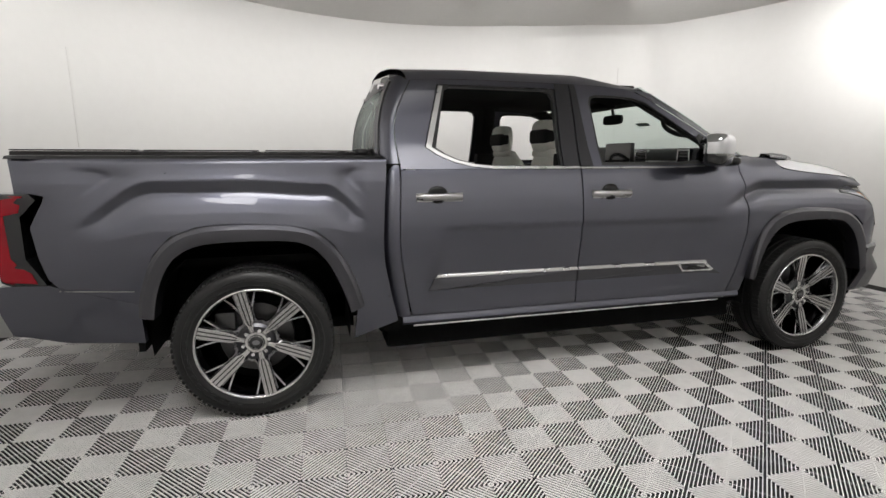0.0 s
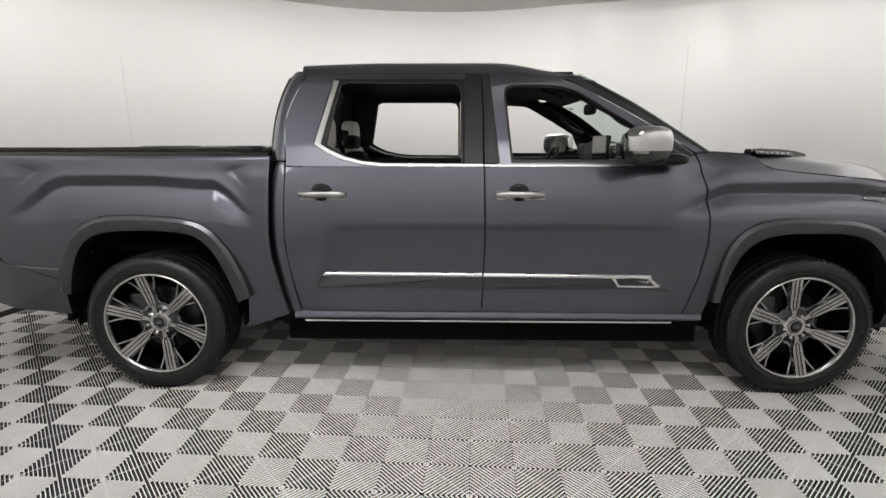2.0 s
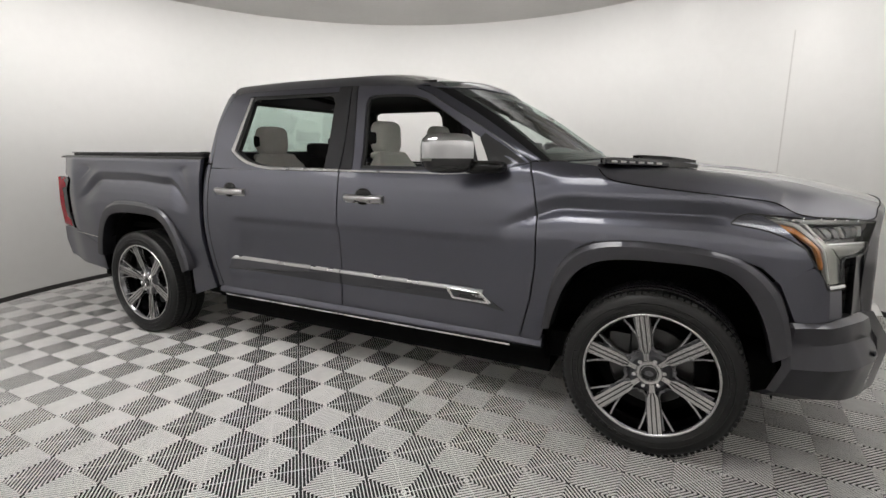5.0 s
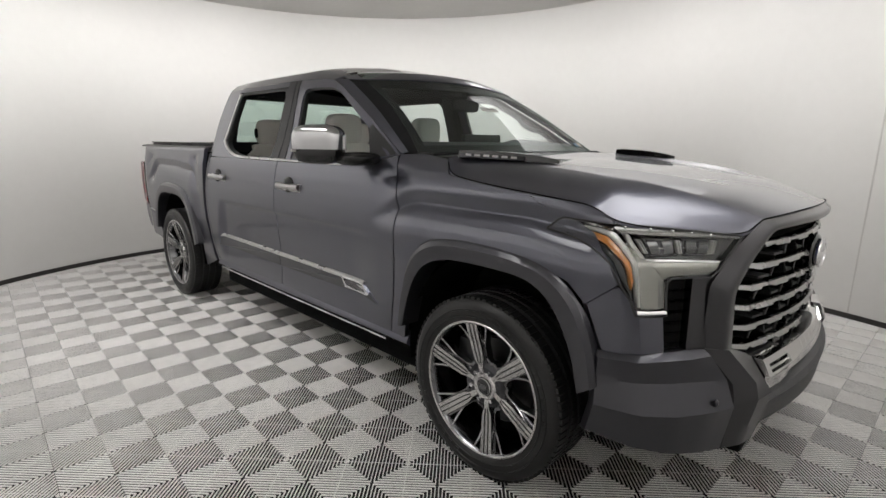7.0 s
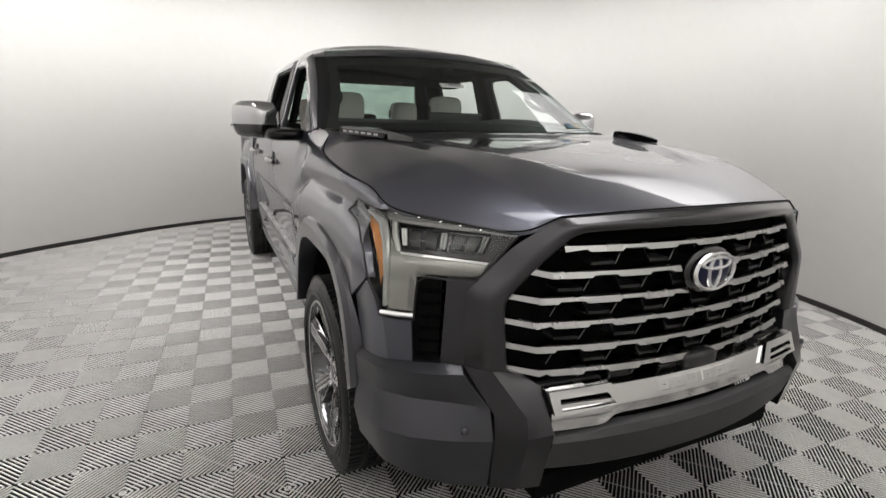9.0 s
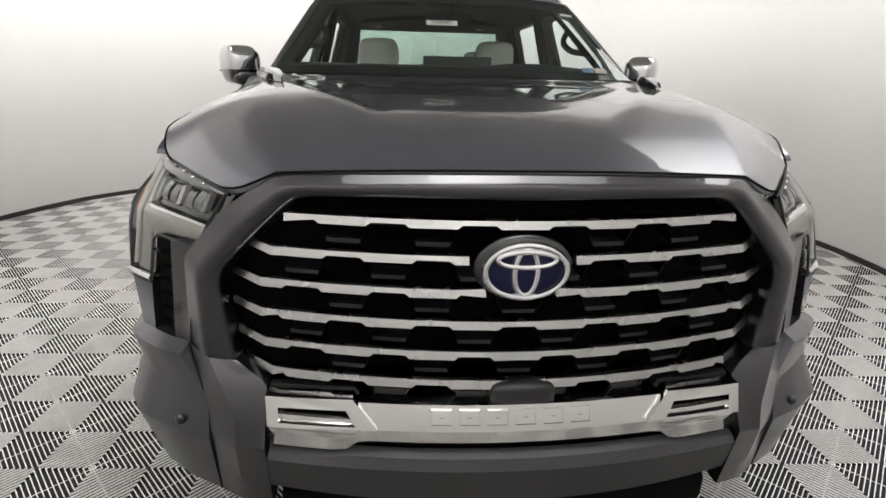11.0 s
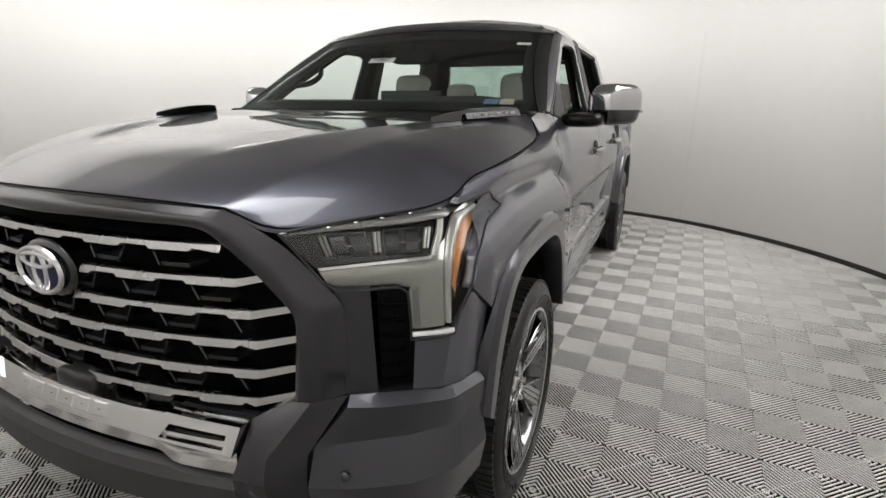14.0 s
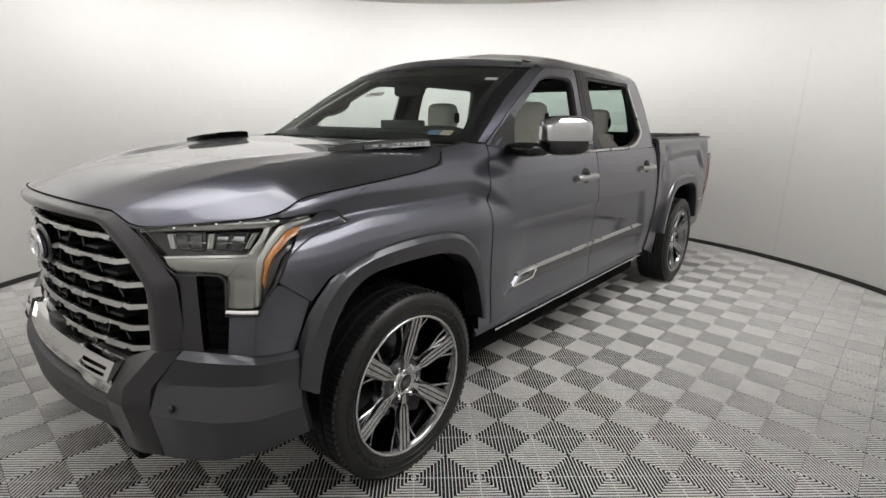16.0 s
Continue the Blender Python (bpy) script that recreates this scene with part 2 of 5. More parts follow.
def ribbon(points, normal_w, width, thick_dir, thick):
    """A bar of rectangular section along points: width along normal_w, thickness along thick_dir."""
    p = np.array(points, float)
    w, t = np.array(normal_w, float) * width / 2, np.array(thick_dir, float) * thick
    bm = bmesh.new()
    rows = [[bm.verts.new(q + w), bm.verts.new(q + w + t), bm.verts.new(q - w + t), bm.verts.new(q - w)] for q in p]
    for a, b in zip(rows[:-1], rows[1:]):
        for k in range(4):
            bm.faces.new((a[k], a[(k + 1) % 4], b[(k + 1) % 4], b[k]))
    bm.faces.new(rows[0]), bm.faces.new(rows[-1])
    return bm


def tube(points, radius, sides=8):
    p = np.array(points, float)
    bm = bmesh.new()
    rows = []
    for i, q in enumerate(p):
        d = Vector(p[min(i + 1, len(p) - 1)] - p[max(i - 1, 0)]).normalized()
        a = d.orthogonal().normalized() if not rows else (up - d * up.dot(d)).normalized()
        up = a
        b = d.cross(a)
        rows.append([bm.verts.new(Vector(q) + radius * (math.cos(2 * math.pi * k / sides) * a + math.sin(2 * math.pi * k / sides) * b)) for k in range(sides)])
    for a, b in zip(rows[:-1], rows[1:]):
        for k in range(sides):
            bm.faces.new((a[k], a[(k + 1) % sides], b[(k + 1) % sides], b[k]))
    bm.faces.new(rows[0]), bm.faces.new(rows[-1])
    return bm


def revolve(profile, steps, axis="y"):
    """Turns (radius, offset) points round the y axis."""
    bm = bmesh.new()
    rows = []
    for k in range(steps):
        a = 2 * math.pi * k / steps
        rows.append([bm.verts.new((r * math.cos(a), o, r * math.sin(a))) for r, o in profile])
    for k in range(steps):
        a, b = rows[k], rows[(k + 1) % steps]
        for j in range(len(profile) - 1):
            bm.faces.new((a[j], a[j + 1], b[j + 1], b[j]))
    return bm


def blob(cx, cy, cz, rx, ry, rz, power=0.5, nu=24, nv=14):
    """A rounded block (superellipsoid)."""
    def f(c):
        return math.copysign(abs(c) ** power, c)
    g = [[(cx + rx * f(math.cos(v)) * f(math.cos(u)), cy + ry * f(math.cos(v)) * f(math.sin(u)), cz + rz * f(math.sin(v))) for u in np.linspace(-math.pi, math.pi, nu)] for v in np.linspace(-math.pi / 2, math.pi / 2, nv)]
    return sheet(g)


def plate(outer, holes, place, thick):
    """A flat plate with holes, given in plan points and laid out by place(a, b) -> (x, y, z), thick along the vector."""
    rings = [[Vector((a, b, 0)) for a, b in ring] for ring in [outer, *holes]]
    flat = [p for ring in rings for p in ring]
    bm = bmesh.new()
    v = [bm.verts.new(place(p.x, p.y)) for p in flat]
    w = [bm.verts.new(q.co + Vector(thick)) for q in v]
    from_tri = tessellate(rings)
    for t in from_tri:
        bm.faces.new([v[k] for k in t]), bm.faces.new([w[k] for k in reversed(t)])
    k0 = 0
    for ring in rings:
        for k in range(len(ring)):
            a, b = k0 + k, k0 + (k + 1) % len(ring)
            bm.faces.new((v[a], v[b], w[b], w[a]))
        k0 += len(ring)
    return bm


def dense(ring, step=0.04):
    """A closed ring with points no further apart than step."""
    out = []
    for a, b in zip(ring, ring[1:] + ring[:1]):
        n = max(1, int(math.hypot(b[0] - a[0], b[1] - a[1]) / step))
        out += [(a[0] + (b[0] - a[0]) * k / n, a[1] + (b[1] - a[1]) * k / n) for k in range(n)]
    return out


# ---- the booth ----
def wall_radius(a):
    """Radius of the booth's wall at an angle in degrees: it steps back where the camera's rail runs."""
    return float(np.interp(a, [-180, -138, -116, -70, -40, 38, 50, 66, 180], [3.72, 3.74, 4.0, 4.05, 4.36, 4.46, 4.0, 3.72, 3.72]))


def wall_point(a, r, z):
    return (CENTRE[0] + r * math.cos(radians(a)), CENTRE[1] + r * math.sin(radians(a)), z)


def wall_band(r0, r1, z0, z1, a0=-180, a1=180, step=2.0):
    n = int((a1 - a0) / step) + 1
    ang = np.linspace(a0, a1, n)
    bm = bmesh.new()
    rows = [[bm.verts.new(wall_point(a, wall_radius(a) + r, z)) for r, z in ((r0, z0), (r0, z1), (r1, z1), (r1, z0))] for a in ang]
    for p, q in zip(rows[:-1], rows[1:]):
        for k in range(4):
            bm.faces.new((p[k], p[(k + 1) % 4], q[(k + 1) % 4], q[k]))
    if a1 - a0 < 360:
        bm.faces.new(rows[0]), bm.faces.new(rows[-1])
    bmesh.ops.remove_doubles(bm, verts=bm.verts, dist=0.0005)
    return bm


wall = part("wall_round", wall_band(0.0, 0.12, -0.1, CEILING + 0.05), M_WALL, None, angle=60)
tagged(wall, "smooth white curved wall of the round photo booth", "wall", kind="structure")
board = part("baseboard", wall_band(-0.012, 0.0, 0.0, 0.045), M_BASE, None, angle=60)
tagged(board, "thin black rubber baseboard along the curved white wall", "baseboard", kind="structure")
# joints between wall panels: one open and dark, the others filled over
for a, m, w, name in ((45.0, M_SEAM, 0.06, "trim"), (152.0, M_FAINT, 0.16, "trim"), (-36.0, M_FAINT, 0.12, "trim")):
    seam = part(name, wall_band(-0.004, 0.002, 0.045, 2.6 if m is M_SEAM else 2.3, a - w, a + w, w), m, None)
    tagged(seam, "narrow upright joint between two white wall panels", "wall joint", kind="structure")
bm = bmesh.new()
loop = [bm.verts.new(wall_point(a, wall_radius(a) + 0.1, CEILING)) for a in range(-180, 180, 4)]
top = [bm.verts.new(q.co + Vector((0, 0, 0.1))) for q in loop]
bm.faces.new(loop), bm.faces.new(top)
for k in range(len(loop)):
    m = (k + 1) % len(loop)
    bm.faces.new((loop[k], loop[m], top[m], top[k]))
tagged(part("ceiling", bm, M_CEIL, None), "plain matt grey ceiling over the round booth", "ceiling", kind="structure")

# ---- floor: open ribbed plastic tiles over a near-black base, groove shade painted in ----
bm = bmesh.new()
loop = [bm.verts.new(wall_point(a, wall_radius(a) + 0.1, -0.016)) for a in range(-180, 180, 4)]
low = [bm.verts.new(q.co + Vector((0, 0, -0.08))) for q in loop]
bm.faces.new(loop), bm.faces.new(low)
for k in range(len(loop)):
    m = (k + 1) % len(loop)
    bm.faces.new((loop[k], loop[m], low[m], low[k]))
floor = part("floor", bm, M_GROOVE_SHADE, None)
tagged(floor, "grey ribbed plastic tile floor laid in a checker pattern", "floor", kind="structure")
TILE, TILE_TURN, TILE_AT = 0.2, -0.0458, (-0.1142, 0.0088)
RIBS = 18


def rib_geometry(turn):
    """Corner points and faces of one tile's ribs, which run along one diagonal: pale tops, lower walls painted
    near-black as groove shade. The faces of the tops come first.
    """
    verts, tops, walls = [], [], []
    half = TILE / math.sqrt(2) - 0.0012
    pitch = 2 * half / RIBS
    c, s = math.cos(turn), math.sin(turn)

    def put(u, w, z):
        verts.append((u * c - w * s, u * s + w * c, z))
        return len(verts) - 1

    def bar(w, prof, ends):
        rows = []
        for dw, z in prof:
            lim = max(0.0, half - abs(w + dw)) if ends is None else ends
            rows.append((put(-lim, w + dw, z), put(lim, w + dw, z), z))
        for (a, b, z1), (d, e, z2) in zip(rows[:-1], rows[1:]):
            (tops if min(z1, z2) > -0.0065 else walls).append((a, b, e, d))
        tops.append((rows[1][0], rows[2][0], rows[3][0], rows[4][0])), tops.append((rows[1][1], rows[2][1], rows[3][1], rows[4][1]))

    for r in range(RIBS):
        h = pitch * 0.125
        bar(-half + pitch * (r + 0.5), [(-h, -0.015), (-h, -0.006), (-h * 0.8, 0.0), (h * 0.8, 0.0), (h, -0.006), (h, -0.015)], None)
    k = len(verts)
    for u, w, z in ((-0.0016, -half, -0.0041), (0.0016, -half, -0.0048), (0.0016, half, -0.0048), (-0.0016, half, -0.0048)):
        put(u, w, z)
    tops.append((k, k + 1, k + 2, k + 3))
    return verts, tops, walls


TILE_MESH = []
for k, turn in enumerate((math.pi / 4, -math.pi / 4)):
    vv, tops, walls = rib_geometry(turn)
    me = bpy.data.meshes.new("floor_tile")
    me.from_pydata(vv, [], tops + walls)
    me.materials.append(M_TILE), me.materials.append(M_GROOVE_SHADE)
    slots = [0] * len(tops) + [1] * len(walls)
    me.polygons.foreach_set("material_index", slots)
    TILE_MESH.append((me, np.array(vv), tops + walls, slots))
ca, sa = math.cos(TILE_TURN), math.sin(TILE_TURN)
single, rest = [], []
for i in range(-24, 40):
    for j in range(-32, 32):
        u, w = (i + 0.5) * TILE, (j + 0.5) * TILE
        x, y = TILE_AT[0] + u * ca - w * sa, TILE_AT[1] + u * sa + w * ca
        a = math.degrees(math.atan2(y - CENTRE[1], x - CENTRE[0]))
        if math.hypot(x - CENTRE[0], y - CENTRE[1]) > wall_radius(a) + 0.1:
            continue
        (single if 3.3 < x < 5.3 and abs(y) < 2.9 else rest).append((x, y, (i + j) % 2))


# ---- the pickup truck: x runs forward from the rear axle, its right side is y < 0 ----
truck = new("pickup_truck")
tagged(truck, "dark metallic grey crew-cab pickup truck with chrome trim, windows down", "pickup truck")
BASE = 3.7


def smoothstep(a, b, x):
    t = min(1.0, max(0.0, (x - a) / (b - a)))
    return t * t * (3 - 2 * t)


def softened(zs, ys):
    """A profile with its corners eased over about a centimetre."""
    z = np.arange(0.30, 1.45, 0.002)
    k = np.exp(-0.5 * (np.arange(-9, 10) / 2.4) ** 2)
    y = np.convolve(np.pad(np.interp(z, zs, ys), 9, mode="edge"), k / k.sum(), mode="valid")
    return z, y


FENDER = softened([0.36, 0.6, 0.9, 1.02, 1.06, 1.10, 1.13, 1.148, 1.160, 1.216, 1.224, 1.245, 1.28, 1.315, 1.36, 1.40], [0.92, 0.952, 0.982, 0.982, 0.975, 0.961, 0.943, 0.927, 0.915, 0.939, 0.941, 0.936, 0.923, 0.905, 0.868, 0.82])
BED_ARCH = softened([0.36, 0.6, 0.9, 1.02, 1.06, 1.10, 1.145, 1.175, 1.19, 1.199, 1.252, 1.260, 1.29, 1.32, 1.35, 1.37], [0.92, 0.952, 0.98, 0.982, 0.976, 0.968, 0.954, 0.942, 0.934, 0.928, 0.952, 0.955, 0.946, 0.939, 0.934, 0.920])


def half_width(x, z):
    """Distance of the body's side from the middle plane."""
    door = np.interp(z, [0.36, 0.45, 0.6, 0.7, 0.82, 0.92, 1.0, 1.08, 1.15, 1.22, 1.28, 1.31, 1.36, 1.44, 1.62, 1.80, 1.86], [0.905, 0.925, 0.948, 0.957, 0.9635, 0.966, 0.965, 0.960, 0.952, 0.940, 0.925, 0.914, 0.892, 0.857, 0.80, 0.742, 0.70])
    tuck = 0.016 * smoothstep(0.992, 0.955, z) * smoothstep(0.46, 0.66, z) + 0.012 * smoothstep(0.955, 0.74, z) * smoothstep(0.46, 0.70, z)
    door -= tuck * smoothstep(0.92 + 0.28 * max(0.0, z - 0.7), 1.04 + 0.28 * max(0.0, z - 0.7), x) * (1 - smoothstep(2.72, 3.02, x))
    bed = np.interp(z, [0.36, 0.5, 0.8, 0.95, 1.1, 1.2, 1.25, 1.30, 1.33, 1.355, 1.37], [0.91, 0.935, 0.958, 0.962, 0.960, 0.956, 0.952, 0.941, 0.936, 0.933, 0.920])
    if x > 2.0:
        # the crease over the wheel sinks towards the door
        sink = 0.18 * (1 - smoothstep(2.78, 3.28, x)) + 0.03 * smoothstep(3.85, 4.2, x)
        zc = z + sink * smoothstep(0.95, 1.12, z) * (1 - smoothstep(1.26, 1.34, z))
        fender = np.interp(zc, *FENDER)
        f = smoothstep(2.90, 3.26, x)
        y = door * (1 - f) + fender * f
        return float(y - 0.30 * max(0.0, x - 4.16) ** 1.3 - 0.07 * smoothstep(3.85, 4.3, x) * smoothstep(1.10, 1.24, z))
    if x > 0.76:
        return float(door)
    sink = 0.22 * (1 - smoothstep(-0.86, -0.42, x)) + 0.02 * smoothstep(0.0, 0.35, x) + 0.20 * smoothstep(0.38, 0.68, x)
    zc = z + sink * smoothstep(0.92, 1.08, z) * (1 - smoothstep(1.27, 1.34, z))
    bedarch = np.interp(zc, *BED_ARCH)
    f = smoothstep(-0.80, -0.52, x) * (1 - smoothstep(0.44, 0.62, x))
    y = bed * (1 - f) + bedarch * f
    return float(y - 0.05 * smoothstep(-0.8, -1.06, x))


def on_side(grid, s, out=0.0):
    g = np.asarray(grid, float)
    flat = g.reshape(-1, 2)
    p = np.array([(x, s * (half_width(x, z) + out), z) for x, z in flat])
    return p.reshape(*g.shape[:-1], 3)


def side_panel(name, bottom, top, left, right, s, mat, nu=28, nv=22, out=0.0, back=0.03, label="", parent=None):
    g = on_side(coons(bottom, top, left, right, nu, nv), s, out)
    return part(name, sheet(g, (0, -s * back, 0)), mat, parent or truck, label, angle=30)


def side_plate(name, outer, holes, s, mat, out=0.0, back=0.03, step=0.04, label="", parent=None):
    bm = plate(dense(outer, step), [dense(h, step) for h in holes], lambda x, z: (x, s * (half_width(x, z) + out), z), (0, -s * back, 0))
    return part(name, bm, mat, parent or truck, label, angle=30)


DOOR_REAR = [(0.853, 0.478), (0.835, 0.55), (0.792, 0.80), (0.784, 0.918), (0.79, 1.10), (0.80, 1.305)]
DOOR_FRONT = [(3.05, 0.468), (3.105, 0.68), (3.132, 0.876), (3.128, 1.05), (3.112, 1.19), (3.062, 1.372)]
WINDOW_REAR_OUT = [(0.951, 1.43), (1.02, 1.385), (1.114, 1.346), (1.22, 1.322), (1.34, 1.311), (1.785, 1.311), (1.785, 1.782), (1.05, 1.784)]
WINDOW_REAR_IN = [(1.012, 1.428), (1.06, 1.396), (1.13, 1.364), (1.23, 1.340), (1.345, 1.328), (1.772, 1.326), (1.770, 1.72), (1.75, 1.757), (1.71, 1.768), (1.12, 1.768), (1.085, 1.752)]
WINDOW_FRONT_IN = [(2.048, 1.328), (2.60, 1.328), (2.85, 1.342), (2.98, 1.372), (2.80, 1.49), (2.62, 1.60), (2.50, 1.675), (2.42, 1.722), (2.33, 1.748), (2.20, 1.757), (2.06, 1.757), (2.022, 1.745), (2.010, 1.705)]

for s in (-1, 1):
    # rear door
    door = side_panel("rear_door", [(0.853, 0.478), (1.3, 0.478), (1.893, 0.476)], [(0.80, 1.305), (1.3, 1.305), (1.893, 1.305)], DOOR_REAR, [(1.893, 0.476), (1.905, 0.9), (1.896, 1.305)], s, M_PAINT, 60, 64)
    rear_top = [(0.80, 1.311), (0.785, 1.45), (0.782, 1.551), (0.805, 1.63), (0.84, 1.71), (0.893, 1.805), (1.0, 1.817), (1.3, 1.821), (1.79, 1.819), (1.79, 1.786), (1.045, 1.788), (0.946, 1.429), (1.018, 1.381), (1.112, 1.342), (1.22, 1.318), (1.34, 1.3085), (1.30, 1.3065), (0.95, 1.307)]
    side_plate("upper_frame", rear_top, [], s, M_PAINT, parent=door)
    side_plate("window_trim", WINDOW_REAR_OUT, [WINDOW_REAR_IN], s, M_BLACK, -0.006, 0.03, parent=door)
    chrome = [(1.052, 1.782), (0.951, 1.43), (1.02, 1.385), (1.114, 1.346), (1.22, 1.322), (1.34, 1.311), (1.893, 1.309), (1.893, 1.322), (1.345, 1.324), (1.225, 1.336), (1.125, 1.36), (1.05, 1.392), (0.985, 1.43), (1.078, 1.782)]
    side_plate("window_chrome", chrome, [], s, M_SATIN, 0.004, 0.02, 0.03, "satin chrome strip round the rear window", parent=door)
    side_plate("pillar_cover", [(1.79, 1.325), (1.893, 1.325), (1.893, 1.60), (1.884, 1.817), (1.79, 1.817)], [], s, M_PILLAR, 0.002, 0.02, parent=door)
    # front door
    door2 = side_panel("front_door", [(1.901, 0.476), (2.4, 0.472), (3.05, 0.468)], [(1.904, 1.305), (2.6, 1.308), (2.85, 1.322), (3.062, 1.372)], [(1.901, 0.476), (1.913, 0.9), (1.904, 1.305)], DOOR_FRONT, s, M_PAINT, 60, 64)
    front_top = [(1.976, 1.818), (2.22, 1.808), (2.33, 1.792), (2.43, 1.752), (2.517, 1.702), (2.66, 1.625), (2.814, 1.538), (2.95, 1.452), (3.062, 1.378), (2.86, 1.326), (2.60, 1.3125), (1.99, 1.3115), (1.955, 1.60), (1.93, 1.818)]
    side_plate("upper_frame", front_top, [WINDOW_FRONT_IN], s, M_PAINT, 0.0, 0.03, parent=door2)
    mid = np.mean(WINDOW_FRONT_IN, axis=0)
    seal = [(mid[0] + (x - mid[0]) * 0.965, mid[1] + (z - mid[1]) * 0.93) for x, z in WINDOW_FRONT_IN]
    side_plate("window_seal", WINDOW_FRONT_IN, [seal], s, M_BLACK, -0.008, 0.02, parent=door2)
    side_plate("pillar_cover", [(1.903, 1.325), (1.986, 1.325), (1.952, 1.60), (1.927, 1.817), (1.89, 1.817), (1.90, 1.60)], [], s, M_PILLAR, 0.003, 0.02, parent=door2)
    side_plate("belt_chrome", [(1.901, 1.309), (2.60, 1.310), (2.80, 1.318), (2.80, 1.327), (2.60, 1.319), (1.901, 1.319)], [], s, M_SATIN, 0.005, 0.02, 0.03, "satin chrome strip under the front window", parent=door2)
    # inner door skins
    for d, x0, x1 in ((door, 0.90, 1.86), (door2, 1.95, 2.98)):
        g = np.array([[(x, s * (0.82 if z < 1.28 else 0.83), z) for x in np.linspace(x0, x1, 6)] for z in (0.5, 0.8, 1.1, 1.28, 1.308)])
        part("inner_skin", sheet(g, (0, s * 0.07, 0)), M_DASH, d)
    # handles
    for d, x0 in ((door, 0.874), (door2, 1.965)):
        x1, z = x0 + 0.262, 1.160
        y = half_width(x0, z)
        part("handle_cup", blob(x0 + 0.125, s * (y - 0.006), z + 0.003, 0.060, 0.016, 0.054, 0.9), M_TIP, d)
        line = [(x0, s * (y + 0.012), z), (x0 + 0.03, s * (y + 0.034), z), (x0 + 0.13, s * (y + 0.040), z), (x0 + 0.225, s * (y + 0.034), z - 0.001), (x1, s * (y + 0.014), z - 0.002)]
        g = np.array([[(p[0], p[1] + s * 0.013 * math.cos(a), p[2] + 0.0195 * math.sin(a) * (0.75 if k in (0, 8) else 1)) for a in np.linspace(0, 2 * math.pi, 13)] for k, p in enumerate(smooth_line(line, 9, 1))])
        part("door_handle", sheet(g), M_SATIN, d, "satin chrome door handle")
        part("handle_base", ribbon([(x0 + 0.004, s * (y - 0.01), z - 0.005), (x1 + 0.006, s * (y - 0.01), z - 0.005)], (0, 0, 1), 0.047, (0, s, 0), 0.016), M_SATIN, d)
    # lower moulding in two lengths, chrome line on top, badge at the front
    for d, x0, x1, cut in ((door, 0.945, 1.895, True), (door2, 1.904, 2.94, False)):
        zt0, zt1 = (0.705, 0.700) if cut else (0.700, 0.692)
        low = [(x0, zt0 - 0.085), (x1, zt1 - 0.083)] if cut else [(x0, zt0 - 0.083), (2.84, zt1 - 0.074), (x1 + 0.03, zt1 - 0.088)]
        body = [(x0 + (0.035 if cut else 0), zt0 - 0.014)] + [(x1 - (0 if cut else 0.10), zt1 - 0.012)] + low[::-1]
        side_plate("moulding", body, [], s, M_FLARE, 0.010, 0.03, 0.08, parent=d)
        xa, xb = x0 + (0.035 if cut else 0.0), x1 - (0.0 if cut else 0.09)
        g = []
        for dz, out in ((-0.012, 0.004), (-0.0112, 0.0190), (-0.004, 0.0178), (0.004, 0.0146), (0.0075, 0.0100), (0.008, 0.0)):
            lead = 0.02 * (dz + 0.012) / 0.02 if cut else 0.0
            xs = np.linspace(xa + lead, xb, 40)
            g.append([(x, s * (half_width(x, zt0) + out), zt0 + (zt1 - zt0) * (x - x0) / (x1 - x0) + dz) for x in xs])
        part("moulding_chrome", sheet(np.array(g)), M_SATIN, d, "satin chrome moulding line", angle=60)
    frame_out = [(2.626, 0.690), (2.835, 0.694), (2.905, 0.640), (2.885, 0.632), (2.668, 0.632)]
    frame_in = [(2.652, 0.682), (2.826, 0.684), (2.872, 0.643), (2.676, 0.642)]
    side_plate("side_badge", frame_out, [frame_in], s, M_CHROME, 0.020, 0.03, 0.08, "chrome-framed black side badge", parent=door2)
    side_plate("badge_field", frame_in, [], s, M_GLOSSBLACK, 0.014, 0.02, 0.08, parent=door2)
    for k in range(8):
        xa = 2.688 + 0.0195 * k
        side_plate("badge_bar", [(xa, 0.656), (xa + 0.0145, 0.656), (xa + 0.0145, 0.671), (xa, 0.671)], [], s, M_SATIN, 0.0165, 0.006, 0.08, parent=door2)
    # sill, with a black block that darkens the gap under it
    g = np.array([[(x, s * y, z) for x in np.linspace(0.80, 3.17, 14)] for y, z in ((0.908, 0.474), (0.920, 0.455), (0.926, 0.432), (0.905, 0.415))])
    sill = part("sill", sheet(g, (0, -s * 0.05, 0)), M_PAINT, truck)
    part("sill_chrome", ribbon([(0.86, s * 0.918, 0.413), (3.0, s * 0.918, 0.413)], (0, 0, 1), 0.010, (0, s, 0), 0.008), M_CHROME, sill, "thin chrome line under the doors")
    # unseen retracted step, enlarged to a black block that darkens the gap below
    part("step_shade_block", box(0.72, 3.20, min(s * 0.60, s * 0.82), max(s * 0.60, s * 0.82), 0.25, 0.405, bevel=0.012), M_LINER, sill)
    # cab corner behind the rear door, wrapping round to the back
    edge = [(0.846, 0.47), (0.828, 0.55), (0.786, 0.80), (0.778, 0.918), (0.784, 1.10), (0.794, 1.305), (0.779, 1.45), (0.776, 1.551), (0.799, 1.63), (0.834, 1.71), (0.887, 1.806)]
